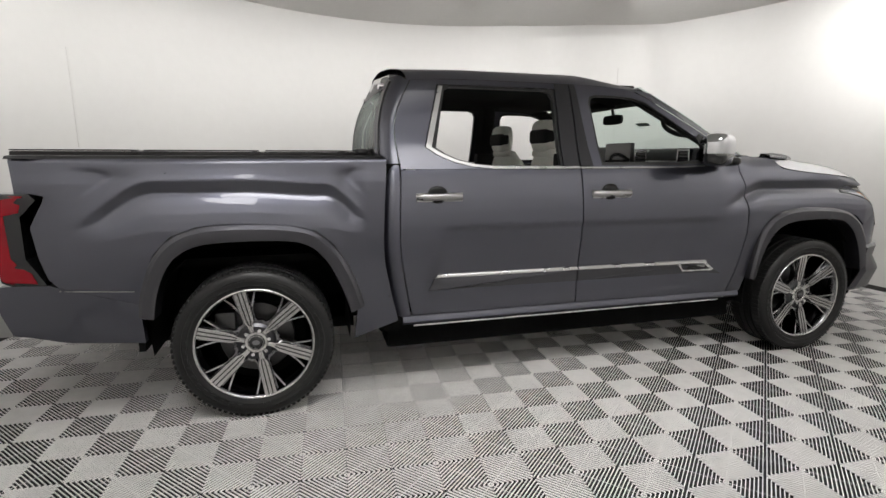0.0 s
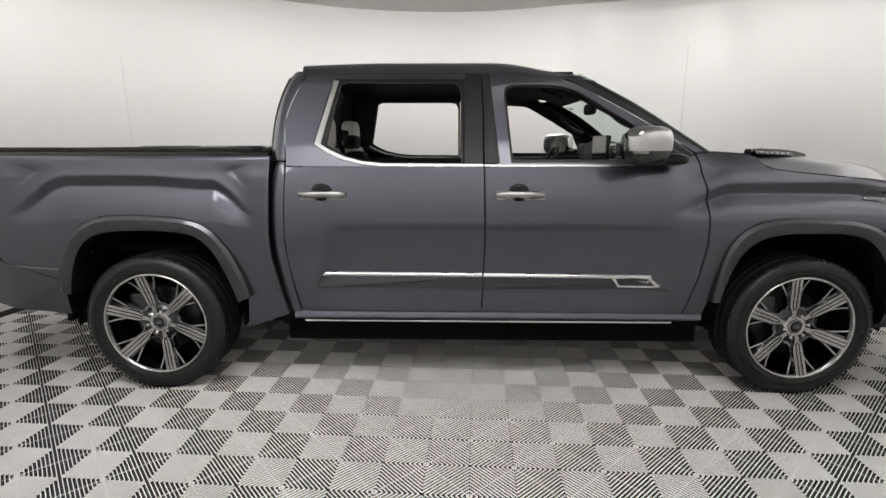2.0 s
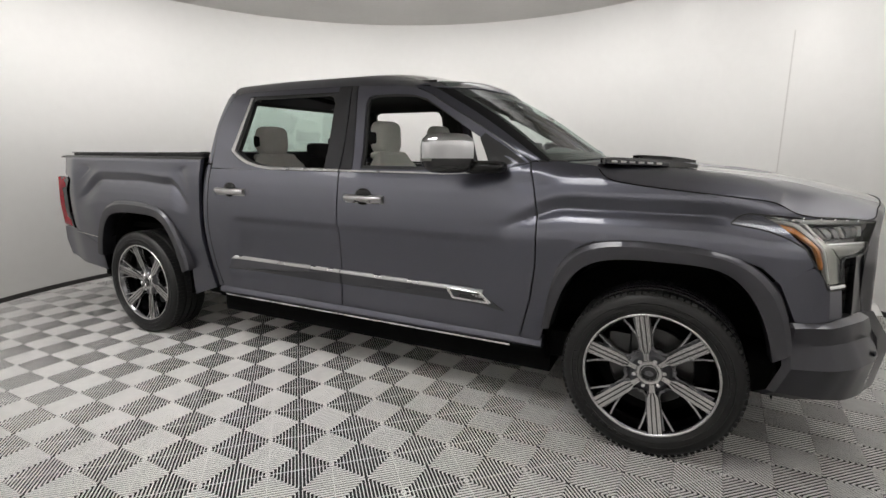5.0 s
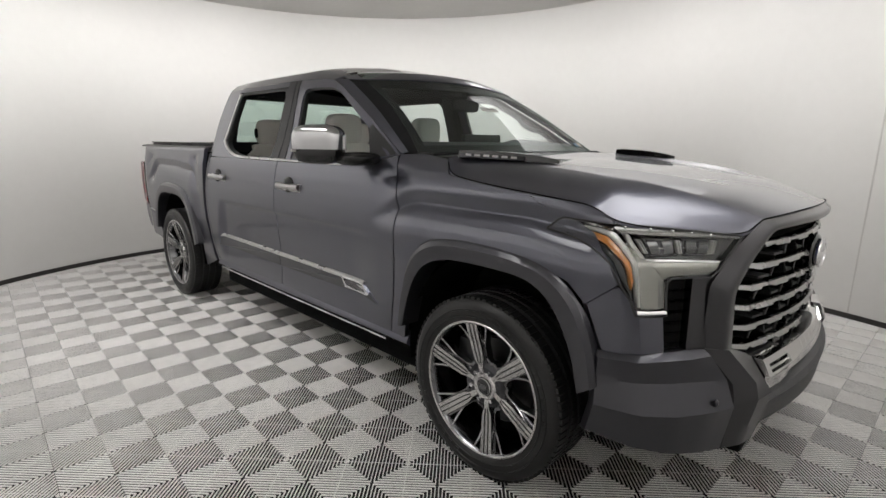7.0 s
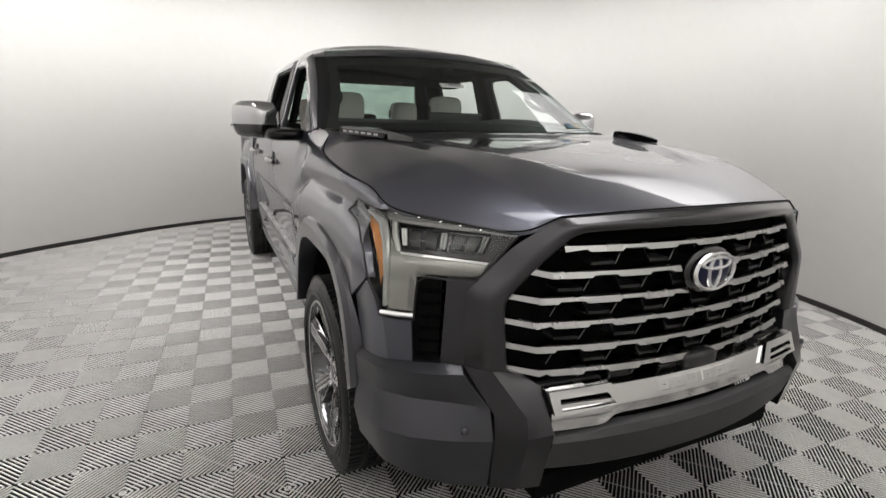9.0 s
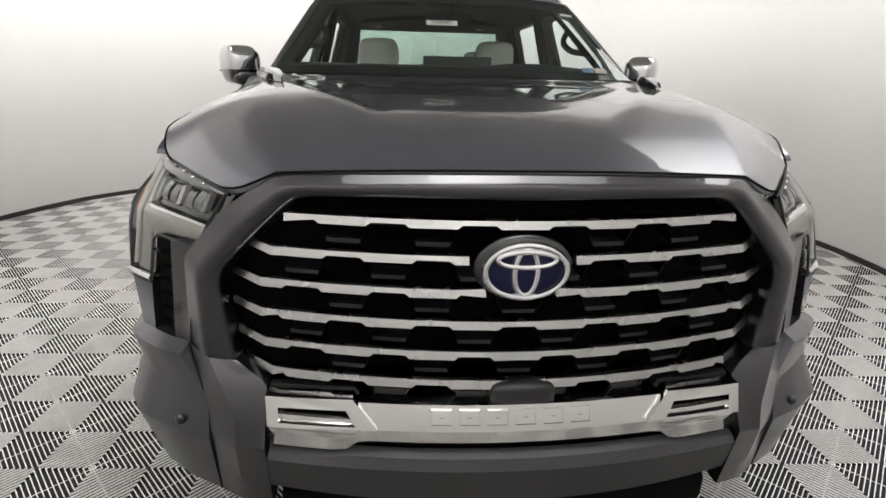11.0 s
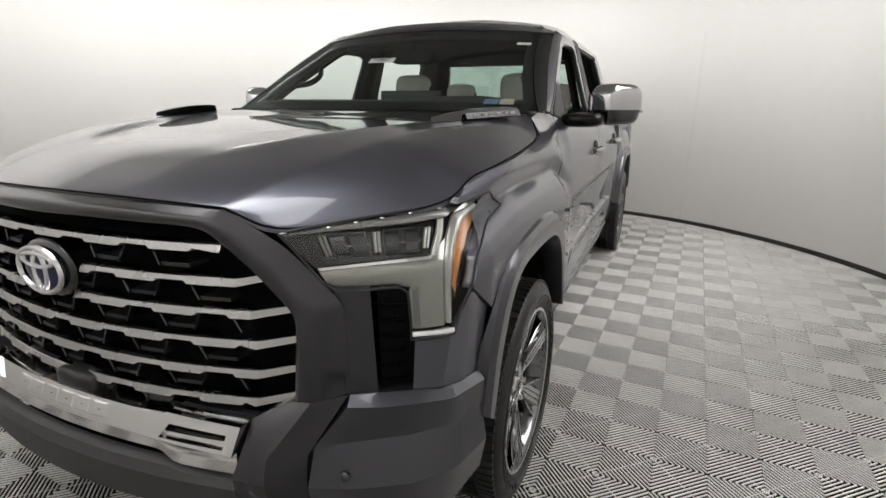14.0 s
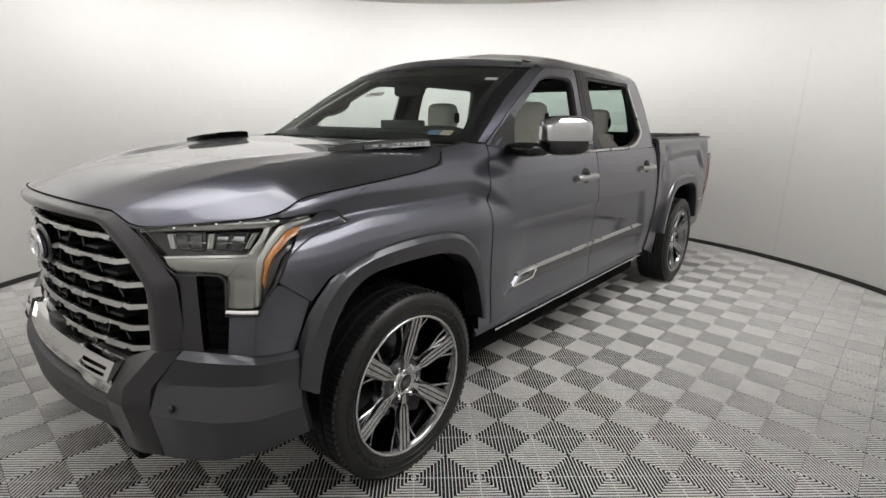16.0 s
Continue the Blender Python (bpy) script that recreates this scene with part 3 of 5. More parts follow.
    rear = [(0.79, 0.47), (0.775, 0.55), (0.735, 0.80), (0.728, 0.918), (0.73, 1.10), (0.738, 1.305), (0.738, 1.45), (0.748, 1.56), (0.765, 1.64), (0.79, 1.72), (0.842, 1.828)]
    a, b = smooth_line(edge, 30, 1), smooth_line(rear, 30, 1)
    rows = [[(x, s * half_width(0.8, z), z) for x, z in a], [(x * 0.5 + x2 * 0.5, s * (half_width(0.8, z) + 0.001), z) for (x, z), (x2, _) in zip(a, b)], [(x, s * (half_width(0.8, z) - 0.008), z) for x, z in b], [(x - 0.035, s * (half_width(0.8, z) - 0.045), z + 0.002) for x, z in b], [(x - 0.055, s * (half_width(0.8, z) - 0.12), z + 0.004) for x, z in b]]
    part("cab_corner", sheet(np.array(rows)), M_PAINT, truck, angle=50)
    # front wing
    wing = side_panel("front_wing", [(3.06, 0.468), (3.165, 0.468), (3.188, 0.60), (3.242, 0.872), (3.327, 0.977), (3.415, 1.02), (3.60, 1.036), (3.90, 1.022), (4.09, 0.966), (4.165, 0.90)],
                      [(3.068, 1.378), (3.2, 1.385), (3.385, 1.365), (3.44, 1.300), (3.6, 1.277), (3.8, 1.258), (3.87, 1.252), (3.945, 1.20), (3.966, 1.134)],
                      [(3.058, 0.468), (3.113, 0.68), (3.14, 0.876), (3.136, 1.05), (3.12, 1.19), (3.068, 1.378)],
                      [(4.165, 0.90), (4.266, 0.984), (4.264, 0.994), (4.232, 1.05), (4.196, 1.074), (4.132, 1.102), (4.063, 1.119), (3.966, 1.134)], s, M_PAINT, 130, 120)
    side_panel("wing_tip", [(3.966, 1.134), (3.99, 1.164), (4.014, 1.181), (4.097, 1.178), (4.201, 1.173)], [(3.86, 1.256), (4.0, 1.238), (4.12, 1.228), (4.195, 1.184)], [(3.966, 1.134), (3.945, 1.20), (3.86, 1.256)], [(4.201, 1.173), (4.199, 1.178), (4.195, 1.184)], s, M_PAINT, 30, 14, parent=wing)
    # arch flares
    for name, dx, outer, inner in (("wheel_flare", 0.0, [(-0.53, 0.60), (-0.52, 0.70), (-0.487, 0.80), (-0.44, 0.905), (-0.36, 0.99), (-0.24, 1.036), (-0.10, 1.046), (0.10, 1.040), (0.22, 1.028), (0.33, 1.0), (0.42, 0.925), (0.50, 0.80), (0.555, 0.66), (0.575, 0.575)],
                                    [(-0.455, 0.585), (-0.44, 0.68), (-0.41, 0.78), (-0.36, 0.87), (-0.30, 0.92), (-0.22, 0.946), (-0.09, 0.955), (0.10, 0.953), (0.21, 0.947), (0.29, 0.925), (0.365, 0.865), (0.43, 0.75), (0.475, 0.63), (0.50, 0.545)]),
                                   ("wheel_flare", 0.0, [(3.183, 0.56), (3.200, 0.70), (3.238, 0.86), (3.275, 0.925), (3.327, 0.977), (3.415, 1.02), (3.55, 1.038), (3.75, 1.036), (3.90, 1.022), (4.02, 0.993), (4.10, 0.945), (4.17, 0.865), (4.215, 0.75), (4.238, 0.62)],
                                    [(3.225, 0.565), (3.25, 0.68), (3.295, 0.80), (3.345, 0.87), (3.41, 0.918), (3.50, 0.942), (3.58, 0.950), (3.75, 0.952), (3.89, 0.948), (3.96, 0.93), (4.035, 0.88), (4.10, 0.78), (4.14, 0.68), (4.165, 0.57)])):
        o, i = smooth_line(outer, 44, 2), smooth_line(inner, 44, 2)
        rows = []
        for f, y in ((-0.02, None), (0.05, 0.992), (0.28, 1.006), (0.72, 1.008), (0.96, 1.003), (1.0, 0.99), (1.02, 0.93), (1.05, 0.90)):
            pts = o * (1 - f) + i * f
            rows.append([(x, s * (half_width(x, z) - 0.002 if y is None else y), z) for x, z in pts])
        part(name, sheet(np.array(rows)), M_FLARE, truck, angle=28)
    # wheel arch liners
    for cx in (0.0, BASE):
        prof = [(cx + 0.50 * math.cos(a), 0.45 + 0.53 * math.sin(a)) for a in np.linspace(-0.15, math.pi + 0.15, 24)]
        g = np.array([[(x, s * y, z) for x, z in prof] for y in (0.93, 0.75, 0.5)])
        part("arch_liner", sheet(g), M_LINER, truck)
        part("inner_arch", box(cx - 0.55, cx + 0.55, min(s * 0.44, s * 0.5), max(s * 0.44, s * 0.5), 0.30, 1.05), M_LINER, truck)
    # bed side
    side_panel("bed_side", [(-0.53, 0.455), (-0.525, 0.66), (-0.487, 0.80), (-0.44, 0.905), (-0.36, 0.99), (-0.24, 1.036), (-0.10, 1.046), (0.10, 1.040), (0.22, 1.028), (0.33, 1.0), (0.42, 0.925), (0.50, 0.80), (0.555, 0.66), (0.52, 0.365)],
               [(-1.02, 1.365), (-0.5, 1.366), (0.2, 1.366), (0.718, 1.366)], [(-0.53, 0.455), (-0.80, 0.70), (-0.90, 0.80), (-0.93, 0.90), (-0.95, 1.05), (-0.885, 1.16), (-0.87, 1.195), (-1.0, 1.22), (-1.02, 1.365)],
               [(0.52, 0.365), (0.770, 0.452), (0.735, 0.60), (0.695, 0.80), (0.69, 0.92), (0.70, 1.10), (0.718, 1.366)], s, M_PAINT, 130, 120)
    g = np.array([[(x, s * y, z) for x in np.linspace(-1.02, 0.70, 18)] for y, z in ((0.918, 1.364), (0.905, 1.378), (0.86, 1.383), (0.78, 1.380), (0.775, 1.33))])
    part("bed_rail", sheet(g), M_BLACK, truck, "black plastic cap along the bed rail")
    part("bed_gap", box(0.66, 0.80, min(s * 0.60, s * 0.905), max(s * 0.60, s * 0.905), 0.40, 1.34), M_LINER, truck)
    # tail lamp and rear bumper end
    lamp_o = [(-0.905, 1.178), (-0.935, 1.206), (-1.10, 1.206), (-1.115, 1.0), (-1.10, 0.79), (-1.06, 0.770), (-0.905, 0.772), (-0.945, 0.838), (-0.985, 0.90), (-0.985, 1.10)]
    lamp_t = side_plate("tail_lamp", lamp_o, [], s, M_GLOSSBLACK, 0.010, 0.12, 0.05, "red tail lamp with a black surround")
    side_plate("red_lens", [(-0.962, 1.196), (-1.10, 1.200), (-1.112, 1.0), (-1.095, 0.80), (-1.055, 0.782), (-0.945, 0.784), (-0.968, 0.835), (-1.012, 0.866), (-1.045, 0.905), (-1.050, 1.105), (-0.985, 1.120)], [], s, M_RED, 0.016, 0.02, 0.05, parent=lamp_t)
    # two small satin plates stand in for highlights on the black surround
    for zl in (1.085, 0.905):
        side_plate("lamp_glint", [(-1.025, zl), (-1.005, zl), (-1.005, zl + 0.004), (-1.025, zl + 0.004)], [], s, M_SATIN, 0.012, 0.004, 0.05, parent=lamp_t)
    g = on_side(coons([(-1.10, 0.52), (-0.90, 0.482), (-0.525, 0.447)], [(-1.12, 0.77), (-0.90, 0.772), (-0.525, 0.655)], [(-1.10, 0.52), (-1.14, 0.65), (-1.12, 0.77)], [(-0.525, 0.447), (-0.525, 0.55), (-0.525, 0.655)], 12, 8), s, 0.004)
    part("bumper_end", sheet(g, (0, -s * 0.05, 0)), M_PAINT, truck)
    side_plate("panel_line", [(-0.86, 0.741), (-0.54, 0.722), (-0.54, 0.727), (-0.86, 0.746)], [], s, M_SATIN, 0.004, 0.01)
# fuel flap on the left side
ring = [(0.56 + 0.075 * math.cos(a), 1.10 + 0.095 * math.sin(a)) for a in np.linspace(0, 2 * math.pi, 28, endpoint=False)]
ring_in = [(0.56 + 0.069 * math.cos(a), 1.10 + 0.089 * math.sin(a)) for a in np.linspace(0, 2 * math.pi, 28, endpoint=False)]
side_plate("fuel_flap_gap", ring, [ring_in], 1, M_BLACK, 0.0015, 0.01)
side_plate("fuel_flap", ring_in, [], 1, M_PAINT, 0.002, 0.01)

# roof, pillars and glass
EDGE_N = 40
edge = smooth_line([(0.872, 1.803), (1.0, 1.819), (1.3, 1.823), (1.976, 1.820), (2.22, 1.810), (2.345, 1.790)], EDGE_N, 1)
rows = []
for k, (x, z) in enumerate(edge):
    f = k / (EDGE_N - 1)
    cx, cz = 0.80 + f * (2.555 - 0.80), 1.945 - 0.012 * smoothstep(0.3, 0.0, f) - 0.084 * smoothstep(0.70, 1.0, f)
    hw = half_width(x, z)
    row = []
    for u in np.linspace(-1, 1, 33):
        w = abs(u)
        rise = float(np.interp(w, [0, 0.27, 0.6, 0.8, 0.9, 0.95, 1.0], [1.0, 0.97, 0.80, 0.63, 0.48, 0.31, 0.0]))
        row.append((cx + (x - cx) * w ** 2.4, u * hw, z + (cz - z) * rise))
    rows.append(row)
roof = part("roof", sheet(np.array(rows)), M_PAINT, truck, angle=45)
ROOF_FRONT = rows[-1]
lining = np.array(rows) * np.array([1, 0.95, 1]) + np.array([0, 0, -0.045])
part("headliner", sheet(lining), M_HEADLINER, roof)
EDGE_W = [(2.45, 0.662, 1.830), (2.52, 0.672, 1.794), (2.66, 0.692, 1.722), (2.82, 0.716, 1.632), (3.0, 0.770, 1.508), (3.10, 0.808, 1.436), (3.165, 0.838, 1.388)]
DOOR_A = [(2.335, 1.795), (2.43, 1.757), (2.517, 1.707), (2.66, 1.630), (2.814, 1.543), (2.95, 1.457), (3.068, 1.384)]
for s in (-1, 1):
    a = [(x, half_width(x, z), z) for x, z in DOOR_A]
    p, q = smooth_line(a, 26, 1), smooth_line(EDGE_W, 26, 1)
    def pillar_line(f):
        return [tuple(v) for v in p * (1 - f) + q * f + np.array([0.005, 0.006, 0.005]) * 4 * f * (1 - f)]
    g = [pillar_line(f) for f in (0, 0.14, 0.28, 0.42)]
    pillar = part("windshield_pillar", sheet(side_of(g, s)), M_PAINT, truck, angle=50)
    g = [[(x - 0.002, y - 0.002, z - 0.003) for x, y, z in pillar_line(f)[3:]] for f in (0.39, 0.6, 0.8, 1.0)] + [[tuple(v + np.array([-0.012, -0.012, -0.02])) for v in q[3:]]]
    part("pillar_band", sheet(side_of(g, s)), M_BAND, pillar, "gloss black band beside the windshield", angle=50)
    g2 = [[tuple(v - np.array([0.03, 0.05, 0.03])) for v in p], [tuple(v - np.array([0.03, 0.04, 0.05])) for v in q]]
    part("pillar_lining", sheet(side_of(g2, s), (0.0, 0, -0.02)), M_HEADLINER, truck)
    # grab handle on the pillar
    hp = [p[9] * 0.4 + q[9] * 0.6 + np.array([-0.04, -0.06, -0.035]), p[11] * 0.4 + q[11] * 0.6 + np.array([-0.055, -0.11, -0.06]), p[14] * 0.4 + q[14] * 0.6 + np.array([-0.055, -0.11, -0.06]), p[16] * 0.4 + q[16] * 0.6 + np.array([-0.04, -0.06, -0.035])]
    part("grab_handle", tube(side_of(smooth_line(hp, 9, 1), s), 0.016), M_DASH, truck)
SHIELD_EDGE = q = smooth_line(EDGE_W, 26, 1)
rows = []
for k, (x, y, z) in enumerate(q):
    f = k / 25
    rows.append([(x + (0.09 + 0.02 * f) * (1 - u * u), u * y, z + (0.024 * (1 - f) + 0.004) * (1 - u * u)) for u in np.linspace(-1, 1, 29)])
g = np.array(rows)
shield = part("windshield", sheet(g, (-0.005, 0, -0.003)), M_WINDSHIELD, truck, "green-tinted clear windshield", angle=60)
shield.visible_shadow = False
under = g + np.array([-0.010, 0, -0.006])
last = along([tuple(v) for v in ROOF_FRONT], 29)
rows = [last * (1 - f) + (g[3] + np.array([0.002, 0, 0.003])) * f + np.array([0.004, 0, 0.005]) * 4 * f * (1 - f) for f in np.linspace(0, 1, 7)]
part("windshield_header", sheet(np.array(rows), (-0.004, 0, -0.006)), M_PAINT, roof, "dark grey panel over the windshield", angle=60)
part("windshield_band", sheet(under[2:7]), M_BAND, shield)
part("windshield_band", sheet(under[-3:]), M_BAND, shield)
for cols in (slice(0, 2), slice(27, 29)):
    part("windshield_band", sheet(under[:, cols]), M_BAND, shield)
# cowl under the windshield
rows = [[tuple(v + np.array([-0.012, 0, -0.012])) for v in g[-1]], [tuple(v + np.array([0.06 + 0.02 * (1 - u * u), 0, -0.018])) for v, u in zip(g[-1], np.linspace(-1, 1, 29))], [tuple(v + np.array([0.10, 0, -0.05])) for v in g[-1]]]
part("cowl", sheet(np.array(rows)), M_BLACK, truck)
# back of the cab with its window
def cab_back(y, z):
    return (0.69 + float(np.interp(z, [1.45, 1.56, 1.64, 1.72, 1.828, 1.90], [0, 0.012, 0.030, 0.056, 0.108, 0.14])) - 0.03 * (1 - (y / 0.8) ** 2), y, z)
outer = [(-0.83, 0.95), (0.83, 0.95), (0.83, 1.36), (0.76, 1.56), (0.69, 1.80), (0.55, 1.845), (0.25, 1.875), (-0.25, 1.875), (-0.55, 1.845), (-0.69, 1.80), (-0.76, 1.56), (-0.83, 1.36)]
hole = [(-0.66, 1.42), (0.66, 1.42), (0.60, 1.765), (-0.60, 1.765)]
back = part("cab_back", plate(dense(outer, 0.08), [dense(hole, 0.08)], cab_back, (0.03, 0, 0)), M_PILLAR, truck)
pane = part("rear_window", plate(dense(hole, 0.1), [], cab_back, (0.005, 0, 0)), M_WINDSHIELD, back, "green-tinted rear cab window")
pane.visible_shadow = False
part("rear_spoiler", ribbon([(0.825, -0.60, 1.85), (0.815, 0, 1.90), (0.825, 0.60, 1.85)], (1, 0, 0), 0.06, (0, 0, 1), -0.035), M_GLOSSBLACK, back)
for s in (-1, 1):
    part("cargo_lamp", blob(0.775, s * 0.45, 1.80, 0.03, 0.06, 0.018, 0.7), M_CHROME, back)

# ---- bonnet ----
HOOD_EDGE = np.array([(3.385, 0.862, 1.368), (3.44, 0.905, 1.302), (3.6, 0.917, 1.280), (3.8, 0.922, 1.261), (4.0, 0.915, 1.243), (4.12, 0.897, 1.230), (4.190, 0.878, 1.184), (4.27, 0.83, 1.166), (4.40, 0.72, 1.153), (4.528, 0.607, 1.143), (4.556, 0.505, 1.189)])
HOOD_CREASE = np.array([(3.384, 0.76, 1.379), (3.45, 0.755, 1.374), (3.6, 0.738, 1.366), (3.8, 0.712, 1.352), (4.0, 0.678, 1.333), (4.12, 0.652, 1.317), (4.20, 0.632, 1.302), (4.30, 0.602, 1.278), (4.42, 0.560, 1.243), (4.54, 0.512, 1.200), (4.556, 0.505, 1.190)])
HOOD_MID = np.array([(3.36, 0, 1.386), (3.43, 0, 1.383), (3.6, 0, 1.376), (3.8, 0, 1.364), (4.0, 0, 1.348), (4.12, 0, 1.336), (4.22, 0, 1.323), (4.33, 0, 1.303), (4.46, 0, 1.273), (4.60, 0, 1.230), (4.646, 0, 1.213)])


def by_index(table, n):
    s = np.linspace(0, len(table) - 1, n)
    return np.stack([np.interp(s, range(len(table)), table[:, k]) for k in range(3)], 1)


def hood_relief(x, w):
    """A shallow channel between the scoops, whose edges close in and fade towards the front."""
    fade = (1 - smoothstep(4.12, 4.46, x)) * smoothstep(3.36, 3.60, x)
    at = 0.60 - 0.52 * (x - 3.82)
    return fade * (0.005 * math.exp(-((w - at - 0.02) / 0.07) ** 2) - 0.016 * (1 - smoothstep(at - 0.075, at + 0.01, w)))


NV = 81
def eased(line, reach):
    """The line with its corners rounded over reach points to each side; its ends stay."""
    out = line.copy()
    for k in range(1, len(line) - 1):
        r = min(reach, k, len(line) - 1 - k)
        out[k] = line[k - r:k + r + 1].mean(axis=0)
    return out


he, hc, hm = eased(by_index(HOOD_EDGE, NV), 3), eased(eased(by_index(HOOD_CREASE, NV), 6), 5), eased(eased(by_index(HOOD_MID, NV), 6), 5)
rows = []
for k in range(NV):
    half = []
    for w in np.linspace(0, 1, 34):
        x, y = hm[k][0] + (hc[k][0] - hm[k][0]) * w ** 2, hc[k][1] * w
        half.append((x, y, hm[k][2] + (hc[k][2] - hm[k][2]) * w ** 2.2 + hood_relief(x, y) * (1 - w ** 6)))
    gap = np.linalg.norm(he[k] - hc[k])
    for f in (0.06, 0.14, 0.24, 0.36, 0.5, 0.64, 0.78, 0.9, 0.97, 1.0):
        p = hc[k] * (1 - f) + he[k] * f
        hollow = 0.05 * gap * math.sin(math.pi * min(1.0, f / 0.92)) + 0.015 * gap * math.exp(-((f - 0.92) / 0.06) ** 2)
        half.append((p[0] + 0.25 * hollow, p[1], p[2] + hollow))
    rows.append([(x, -y, z) for x, y, z in half[:0:-1]] + half)
hood = part("bonnet", sheet(np.array(rows), (0, 0, -0.012)), M_PAINT, truck, "dark grey bonnet with two raised shoulders", angle=40)
for line in (side_of(he, -1)[2:], he[2:], np.array(rows[-1])):
    part("shut_line", tube(line + np.array([0.001, 0, 0.0005]), 0.0026, 6), M_LINER, hood)
part("bonnet_underside", sheet(np.array(rows) * np.array([1, 0.97, 1]) + np.array([-0.03, 0, -0.09])), M_LINER, hood)
for s in (-1, 1):
    # side scoop with its chrome plate
    p0, p1 = np.array([3.395, 0.79, 1.392]), np.array([3.82, 0.64, 1.376])
    d = (p1 - p0) / np.linalg.norm(p1 - p0)
    nrm = np.array([d[1], -d[0], 0]) * -1
    body = []
    for f, w, h in ((0, 0.055, 0.010), (0.12, 0.062, 0.016), (0.5, 0.056, 0.016), (0.78, 0.038, 0.009), (1.0, 0.006, -0.004)):
        c = p0 + (p1 - p0) * f
        body.append([c + nrm * w / 2 + np.array([0, 0, -0.02]), c + nrm * w / 2 * 0.75 + np.array([0, 0, h]), c - nrm * w / 2 * 0.75 + np.array([0, 0, h]), c - nrm * w / 2 + np.array([0, 0, -0.02])])
    scoop = part("bonnet_scoop", sheet(side_of(body, s)), M_GLOSSBLACK, truck, "gloss black bonnet scoop with a chrome plate", angle=25)
    a = p0 + d * 0.012 + nrm * 0.033 + np.array([0, 0, -0.008])
    b = p0 + d * 0.31 + nrm * 0.026 + np.array([0, 0, -0.010])
    out = nrm * 0.9 + np.array([0, 0, 0.45])
    frame_pts = side_of([a, b], s)
    part("scoop_plate", ribbon(frame_pts, side_of([-nrm * 0.45 + np.array([0, 0, 0.9])], s)[0], 0.021, side_of([out], s)[0], 0.007), M_ALLOYDARK, scoop, "chrome scoop plate")
    for k in range(6):
        c = a + (b - a) * (0.10 + 0.14 * k) + out * 0.006
        e = c + d * 0.026
        part("plate_bar", ribbon(side_of([c, e], s), (0, 0, 1), 0.009, side_of([out], s)[0], 0.004), M_SATIN, scoop)
    # washer jet fairing by the pillar foot
    part("pillar_foot", blob(3.19, s * 0.815, 1.378, 0.05, 0.02, 0.012, 0.8), M_BLACK, truck)

# ---- headlamps: laid out on one curved cover, u from the tip on the wing to the grille, z up ----
LAMP_HIGH = np.array([(3.93, 0.940), (4.06, 0.936), (4.17, 0.905), (4.30, 0.815), (4.42, 0.712), (4.54, 0.600)])
LAMP_MID = np.array([(3.97, 0.965), (4.13, 0.957), (4.28, 0.940), (4.36, 0.862), (4.43, 0.770), (4.50, 0.680)])
LAMP_LOW = np.array([(4.05, 0.975), (4.20, 0.965), (4.335, 0.938), (4.392, 0.868), (4.45, 0.80), (4.48, 0.74)])


def lamp_at(u, z, s, out=0.0):
    """A point of the headlamp's cover, moved out along its plan normal."""
    def plan(v):
        t, m, l = [np.array([np.interp(v * 5, range(6), table[:, k]) for k in range(2)]) for table in (LAMP_HIGH, LAMP_MID, LAMP_LOW)]
        return m + (t - m) * (z - 1.05) / 0.105 if z >= 1.05 else m + (l - m) * (1.05 - z) / 0.15
    p = (plan(u - 0.04) + plan(u) * 2 + plan(u + 0.04)) / 4
    f = 1 - smoothstep(0.30, 0.46, u)
    p[1] = p[1] * (1 - f) + (half_width(p[0], z) + 0.001) * f
    d = plan(u + 0.06) - plan(u - 0.06)
    d = d / np.linalg.norm(d)
    return (p[0] - d[1] * out, s * (p[1] + d[0] * out), z)


